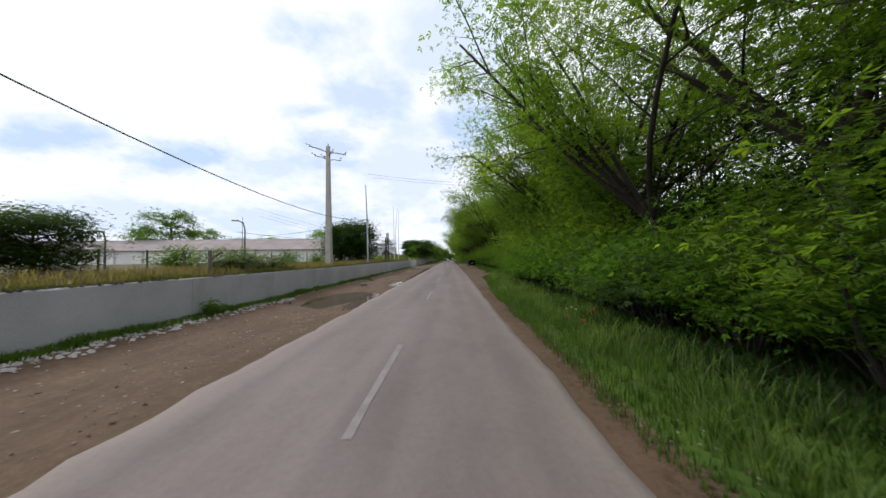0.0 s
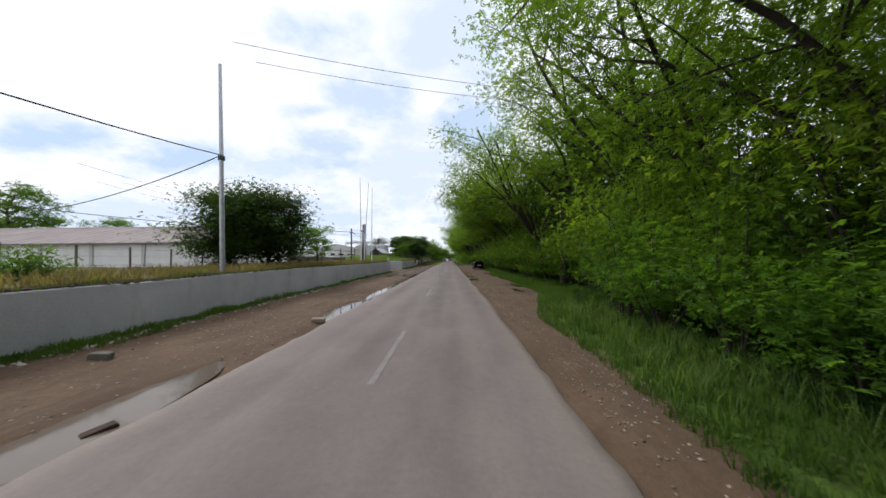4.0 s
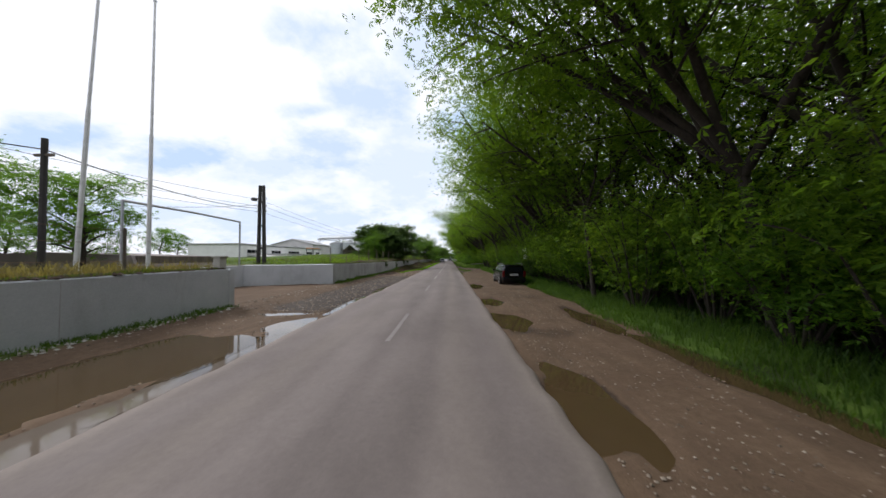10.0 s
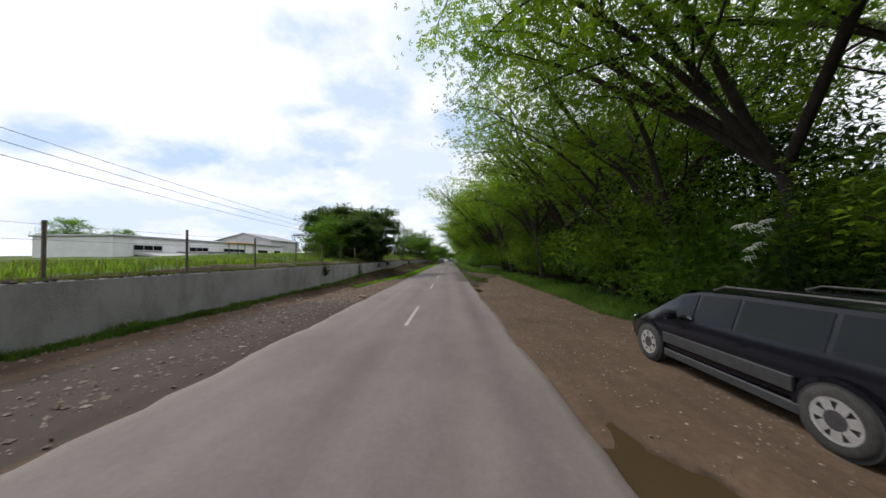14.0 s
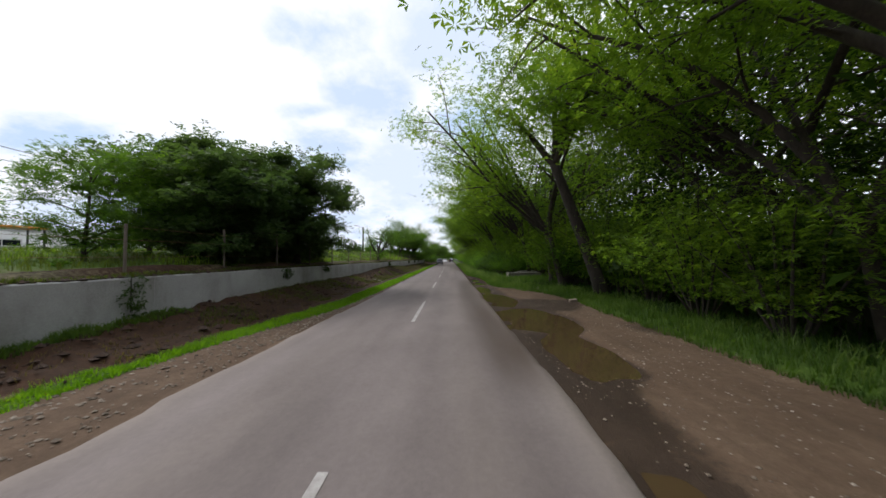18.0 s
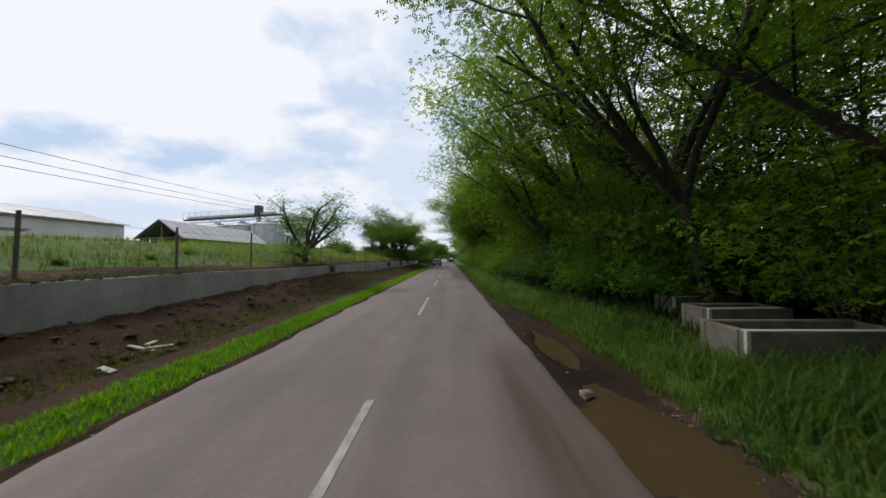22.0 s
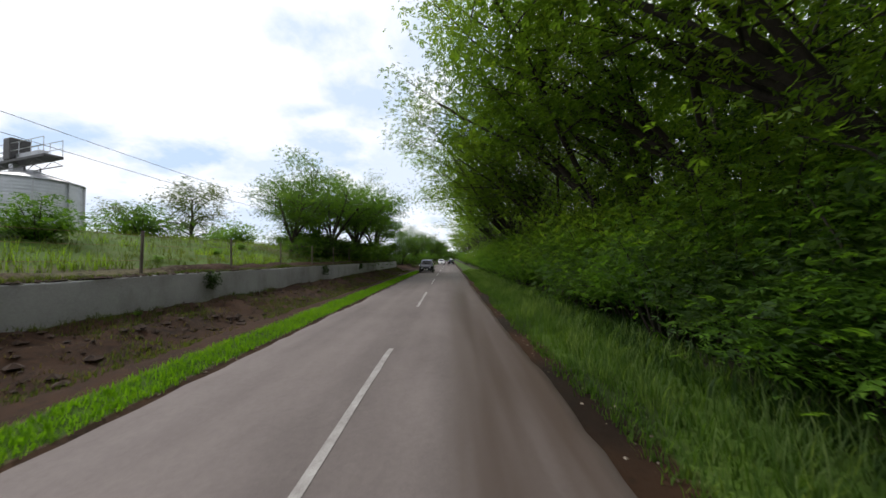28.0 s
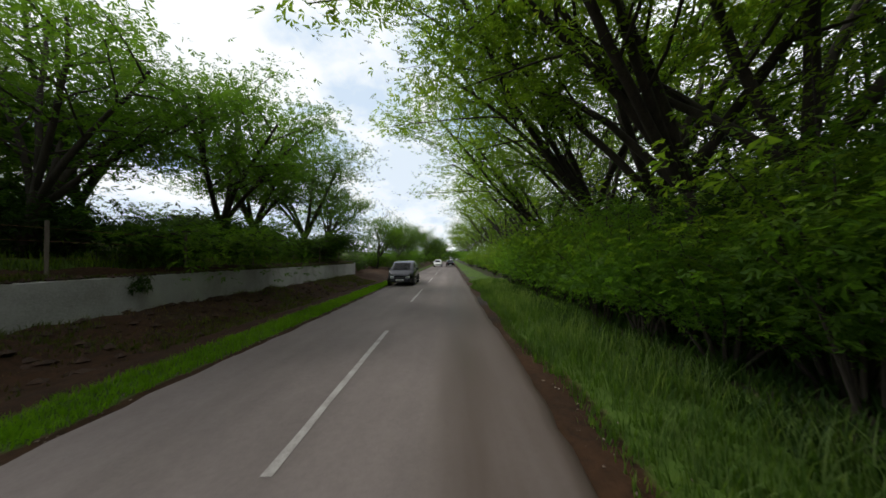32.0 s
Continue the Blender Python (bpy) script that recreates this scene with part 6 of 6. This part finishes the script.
rocks("clods", "heavy lumps of red-brown earth thrown up on the bank", [(rng.uniform(-7.8, -5.7), rng.uniform(84, 168)) for _ in range(1500)], 0.085, SOIL_CLOD)
rocks("rubble", "broken pale stone heaped at the wall's foot", [(-7.9 + 0.75 * rng.random() ** 1.4, rng.uniform(-2, 13)) for _ in range(1300)], 0.05, CONCRETE)
for k, (x, y, l) in enumerate(((-6.25, 107.9, 0.5), (-6.1, 108.15, 0.42), (-6.35, 108.2, 0.3), (-5.65, 106.8, 0.34))):
    bm = box((-l / 2, -0.05, 0), (l / 2, 0.05, 0.035), 0.008)
    for v in bm.verts:
        v.co.z += 0.03 * wob(v.co.x * 6, k)
    bit = part("board_scrap", bm, CONCRETE)
    bit.matrix_basis = pose(x, y, ground_z(x, y) + 0.03, 6 * (k % 3) - 6, 9 - 5 * (k % 4), 55 * k)
    tagged(bit, "pale scrap of broken board lying on the soil bank", "rubbish", "scraps of board")
rocks("clods", "dark soil slipped over the top of the wall", [(-8.27 + 0.29 * rng.random(), y) for y in (rng.uniform(-4, 174) for _ in range(14000)) if not 57 < y < 67 and wob(1, y, 0.4, 3) > -0.6], 0.06, SOIL_CLOD, lambda x, y: wall_top(y) + 0.03 * max(0, wob(2, y, 0.7)))
rocks("rubble", "chips of concrete lying at the wall's foot", [(-7.9 + 0.5 * rng.random(), rng.uniform(0, 57)) for _ in range(1500)], 0.04, CONCRETE)
for k, (x, y, turn, s) in enumerate(((-4.23, 27.5, 15, 1.0), (-4.24, 21.9, 60, 0.85), (-6.8, 24.1, 20, 0.8), (4.8, 96.1, 10, 0.8), (4.7, 100.8, 70, 0.7), (1.54, 106.3, 30, 0.5), (-6.4, 20.5, 40, 1), (-7.0, 12.0, 10, 0.8), (-4.3, 79.2, 0, 0.9))):
    bm = box((-0.19 * s, -0.11 * s, -0.05), (0.19 * s, 0.11 * s, 0.11 * s), 0.02)
    for v in bm.verts:
        v.co += Vector((wob(v.co.x * 9, v.co.y * 9 + y), wob(v.co.z * 9, v.co.y * 9 + y), wob(v.co.x * 7, v.co.z * 9 + x))) * 0.04
    ob = part("rubble_block", bm, (STONE, SOIL_CLOD, MOSSY)[k % 3 if k < 3 else 0])
    ob.matrix_basis = pose(x, y, ground_z(x, y) + 0.02, rng.uniform(-8, 8), rng.uniform(-8, 8), turn)
    tagged(ob, "broken lump of masonry lying on the shoulder", "rubble", "lumps of rubble")


# ---- grass ----
FIELD_GRASS = leaf("rank_field_grass", (0.06, 0.1, 0.012), (0.105, 0.175, 0.018), (0.18, 0.215, 0.035))
# HERB is a darkened grass green, the boughs' shade put into its colour
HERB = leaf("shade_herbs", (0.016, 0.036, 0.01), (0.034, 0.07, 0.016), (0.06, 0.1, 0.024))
OLIVE_WEED = leaf("olive_weeds", (0.035, 0.055, 0.012), (0.07, 0.092, 0.02), (0.12, 0.12, 0.035))
def blades(name, label, spots, tall, mat, width=0.012, z_of=ground_z):
    """Grass as bent blades, three to a tuft, as one mesh."""
    vs, fs = [], []
    for x, y, h in spots:
        z = z_of(x, y) - 0.01
        for _ in range(3):
            a, l = rng.uniform(0, 6.28), h * tall * rng.uniform(0.6, 1.25)
            bx, by = x + rng.gauss(0, 0.04), y + rng.gauss(0, 0.04)
            c, s, lean = math.cos(a), math.sin(a), rng.uniform(0.15, 0.9) * l
            w = width * rng.uniform(0.7, 1.5)
            o = len(vs)
            vs += [(bx - s * w, by + c * w, z), (bx + s * w, by - c * w, z), (bx + c * lean * 0.35 + s * w * 0.7, by + s * lean * 0.35 - c * w * 0.7, z + l * 0.6),
                   (bx + c * lean * 0.35 - s * w * 0.7, by + s * lean * 0.35 + c * w * 0.7, z + l * 0.6), (bx + c * lean, by + s * lean, z + l)]
            fs += [(o, o + 1, o + 2, o + 3), (o + 3, o + 2, o + 4)]
    return tagged(new(name, mesh_from(name, vs, fs, mat)), label, "grass", kind="stuff")


def verge():
    while True:
        y = rng.uniform(-4, 172)
        d = dirt_right(y)
        e = rng.random() ** 1.35 * 2.5 - 0.15
        if wob(d + e, y, 1.1, 4) > -0.75:
            return d + e, y, 0.6 + 0.5 * smooth_step(-0.1, 0.6, e) + 0.5 * max(0, wob(d + e, y, 0.6, 2))


blades("verge_grass", "lush green grass verge before the wood", [verge() for _ in range(48000)], 0.22, GRASS, 0.007)



def tuft():
    while True:
        y = rng.choice((rng.uniform(-3, 30), rng.uniform(104, 172), rng.uniform(84, 172)))
        e = rng.uniform(0.25, 1.9)
        if wob(e * 2, y, 0.9, 17) > 0.0:
            return dirt_right(y) + e, y, 0.6 + 0.7 * rng.random()


blades("tall_grass", "tall seeding grass in tufts along the verge", [tuft() for _ in range(5200)], 0.42, TALL_GRASS, 0.0055)
blades("tall_grass", "rank weeds grown up before the troughs", [(rng.uniform(3.1, 7.2), rng.uniform(104.4, 106.75), 0.5 + 0.8 * rng.random()) for _ in range(2600)], 0.38, GRASS, 0.012)

# dark-coloured herbs deepen the shade below the shrubs
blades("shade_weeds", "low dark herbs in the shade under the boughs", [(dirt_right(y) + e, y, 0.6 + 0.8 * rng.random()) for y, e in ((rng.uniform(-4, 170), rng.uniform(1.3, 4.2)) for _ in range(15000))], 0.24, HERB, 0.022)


def bank_spot():
    y = rng.uniform(84, 172)
    return ROAD_L - verge_from(y) - 0.05 - 0.62 * rng.random(), y, 0.85 + 0.3 * wob(0, y, 0.8)


blades("bank_grass", "bright strip of grass along the soil bank", [bank_spot() for _ in range(25000)], 0.125, BANK_GRASS, 0.0055)
blades("bank_weeds", "withered weeds scattered over the soil bank", [(rng.uniform(-7.9, -5.6), rng.uniform(82, 172), 0.5 + 0.7 * rng.random()) for _ in range(5500)], 0.09, DRY_GRASS, 0.007)
blades("bank_weeds", "olive weeds in patches over the soil bank", [(x, y, 0.6 + 0.8 * rng.random()) for x, y in ((rng.uniform(-7.9, -5.5), rng.uniform(84, 172)) for _ in range(24000)) if wob(x, y, 0.45, 21) > 0.02], 0.1, OLIVE_WEED, 0.007)
blades("foot_grass", "weeds growing at the foot of the wall", [(WALL_X + 0.02 + (0.4 + 0.5 * max(0, wob(3, q, 0.3))) * rng.random() ** 1.5, q, 0.5 + 0.9 * max(0, wob(1, q, 0.8))) for q in (rng.choice((rng.uniform(-4, 57), rng.uniform(-4, 30), rng.uniform(67, 92))) for _ in range(11000))], 0.24, GRASS, 0.009)


def top_spot(y0, y1, wide):
    return lambda: ((-8.35 if y0 < 0 else -8.85) - wide * rng.random() ** 1.6, rng.uniform(y0, y1), 0.7 + 0.6 * rng.random())


blades("wall_top_grass", "dark matted grass hanging over the wall's edge", [(-8.24 + 0.26 * rng.random(), y, 0.5 + 1.2 * max(0, wob(7, y, 0.6))) for y in (rng.uniform(-4, 174) for _ in range(12000)) if not 57 < y < 67], 0.15, OLIVE_WEED, 0.008, lambda x, y: wall_top(y) + 0.01)
near, far = top_spot(-4, 57, 7), top_spot(68, 175, 16)
blades("wall_top_grass", "dry straw-coloured grass on top of the wall", [near() for _ in range(7000)], 0.3, DRY_GRASS)
blades("wall_top_grass", "tall green weeds on the land behind the wall", [far() for _ in range(15000)], 0.24, OLIVE_WEED, 0.007)
blades("field_grass", "patches of bright grass in the rough field", [s for s in (far() for _ in range(16000)) if wob(s[0], s[1], 0.25, 3) > 0.05], 0.3, FIELD_GRASS, 0.007)


# ---- weeds, hanging ivy, poppies ----
for k, (x, y, s) in enumerate(((-7.7, 9, 0.3), (-7.7, 12.5, 0.26), (-7.75, 17, 0.3), (-7.7, 24.5, 0.3), (-7.7, 37, 0.22), (-8.6, 25.5, 0.5), (-8.7, 28.6, 0.55), (-6.9, 112, 0.3), (-6.2, 117.5, 0.22), (-7.4, 124, 0.3), (-6.6, 131, 0.3), (-7.6, 137, 0.26), (-6.5, 143, 0.25), (-7.2, 150, 0.3), (3.4, 3, 0.3), (4.0, 126, 0.35), (4.1, 112, 0.35), (3.9, 137, 0.35), (3.8, 148, 0.3), (4.2, 118, 0.3), (3.7, 108.6, 0.6), (3.3, 107.2, 0.5), (3.1, 106.2, 0.4), (5.3, 106.2, 0.45), (6.3, 106.1, 0.55), (4.6, 106.1, 0.28), (4.3, 108.0, 0.62), (4.9, 109.6, 0.6), (5.9, 105.0, 0.4), (6.9, 105.2, 0.55), (4.2, 110.8, 0.55), (5.0, 113, 0.7), (3.6, 104.6, 0.3), (-9.6, 123, 0.6), (-10.4, 127.5, 0.7), (-12, 125, 0.9), (-9.2, 131.5, 0.45), (-11, 135, 0.8), (-13, 138, 0.9), (-9.6, 139.5, 0.5), (-10.8, 143.5, 0.75), (-12.5, 147.5, 0.9), (-9.4, 148.5, 0.5), (-10.2, 112, 0.6), (-11.6, 115, 0.8), (-9.4, 109, 0.5), (-10.5, 87, 0.6), (-9.6, 90.5, 0.5))):
    if k == 0:
        weed = shrub("weed_clump", "low clump of broad-leaved weeds", 1.6, 1.1, LEAF_SHRUB, 500, 0.3, 101, 7, "weed clumps")
        weed.matrix_basis = spot(x, y, 0, s)
    else:
        copy_thing(weed, spot(x, y, 40 * k, s))
for k, (y, drop, wide) in enumerate(((83.5, 0.5, 0.5), (90.6, 0.85, 0.45), (97.5, 0.4, 0.7), (102, 0.3, 0.6), (121.5, 0.35, 0.3), (139.6, 0.4, 0.25), (148.5, 0.45, 0.3), (156, 0.35, 0.3))):
    centres = [(WALL_X + 0.04, y + wide * rng.uniform(-0.5, 0.5) * (1 - j / 9), wall_top(y) - drop * j / 8) for j in range(9)]
    root = thing("hanging_ivy", "ivy trailing down the face of the wall", "ivy", group="ivy on the wall")
    part("leaves", scatter_leaves("leaves", centres, [0.13] * 9, 260, 0.1, LEAF_DARK_OR_SHADED, 2, 0.9), None, root)
    part("stalk", tube([(-8.15, y, wall_top(y) - 0.04), (-8.02, y, wall_top(y) + 0.06), (-7.93, y, wall_top(y)), (-7.925, y, wall_top(y) - drop)], 0.012, 5), BARK, root)
POPPY = plain("poppy_petals", (0.4, 0.012, 0.01), (0.52, 0.02, 0.015), 20.0, 0.6, 0, 0)
def blossom(name, label, x, y, h, r, mat, category, group):
    """A cupped flower on a thin stalk."""
    f = thing(name, label, category, (x, y, ground_z(x, y)), 0, group)
    part("stalk", tube([(0, 0, -0.02), (0.02, 0.01, h * 0.6), (0.03, 0, h)], 0.004, 4), GRASS, f)
    part("petals", lathe([(0.0, h - 0.01), (r * 0.6, h + 0.005), (r, h + r * 0.7), (r * 0.9, h + r * 0.72), (r * 0.5, h + 0.02), (0.0, h + 0.01)], 9, None, (0.03, 0, 0)), mat, f)


PETAL = plain("white_petals", (0.62, 0.62, 0.55), (0.8, 0.8, 0.72), 20.0, 0.7, 0, 0)
put(shrub("bush", "dull green bush growing on top of the wall", 1.3, 1.0, LEAF_GREY, 1300, 0.13, 211, 9, "bushes on the wall", leaflets=3), [spot(-9.60, 12.23, 0, (1.2, 1.2, 0.8)), spot(-9.60, 13.23, 80, 0.7), spot(-9.30, 14.36, 150, (1.1, 1.1, 0.6)), spot(-9.30, 13.16, 200, 0.5)])
old_post = thing("fence_post", "old leaning fence post with a side arm on the wall", "fence post", (-9.00, 10.49, wall_top(10) - 0.1))
part("post", tube([(0, 0, -0.1), (0.03, 0.0, 0.5), (0.02, 0.02, 0.95)], 0.06, 7), OLD_WOOD, old_post)
part("side_arm", tube([(0.02, 0.0, 0.6), (0.1, 0.3, 0.85), (0.12, 0.45, 0.92)], [0.05, 0.045, 0.035], 6), OLD_WOOD, old_post)
for x, y, h, r in ((3.19, 8.16, 0.3, 0.05), (2.54, 7.23, 0.24, 0.05), (2.41, 7.83, 0.22, 0.045), (3.3, 8.3, 0.26, 0.04)):
    blossom("poppy", "red poppy flowering in the grass verge", x, y, h, r, POPPY, "flower", "poppies")
for x, y, h in ((2.89, 8.79, 0.28), (2.98, 8.7, 0.24), (2.8, 8.92, 0.22)):
    blossom("daisy", "small white flower in the grass verge", x, y, h, 0.035, PETAL, "flower", "white flowers")
elder = shrub("elder_bush", "flowering elder with flat white flower heads beside the lay-by", 3.0, 1.2, LEAF_HAZEL, 1500, 0.13, 205, 10, leaflets=3)
elder.matrix_basis = spot(6.75, 70.6)
for x, y, z in ((6.0, 71.22, 2.45), (6.0, 71.04, 2.39), (6.0, 71.38, 2.43), (6.0, 70.95, 2.03), (6.0, 71.18, 1.76), (6.0, 70.88, 2.31), (6.0, 71.13, 1.94), (6.0, 70.8, 2.47)):
    bm = bmesh.new()
    for k in range(26):
        q, a = 0.12 * math.sqrt((k + 0.5) / 26), k * 2.4
        lathe([(0.0, -0.008), (0.02, 0.004), (0.0, 0.012)], 5, bm, (q * math.cos(a), q * math.sin(a), 0.02 - q * q * 2))
    tube([(0, 0, 0), (0.08, 0.02, -0.25)], 0.008, 4, bm)
    part("flower_head", bm, PETAL, elder, "flat creamy-white flower head").matrix_basis = elder.matrix_basis.inverted() @ pose(x, y, z, 8, -25, 0)
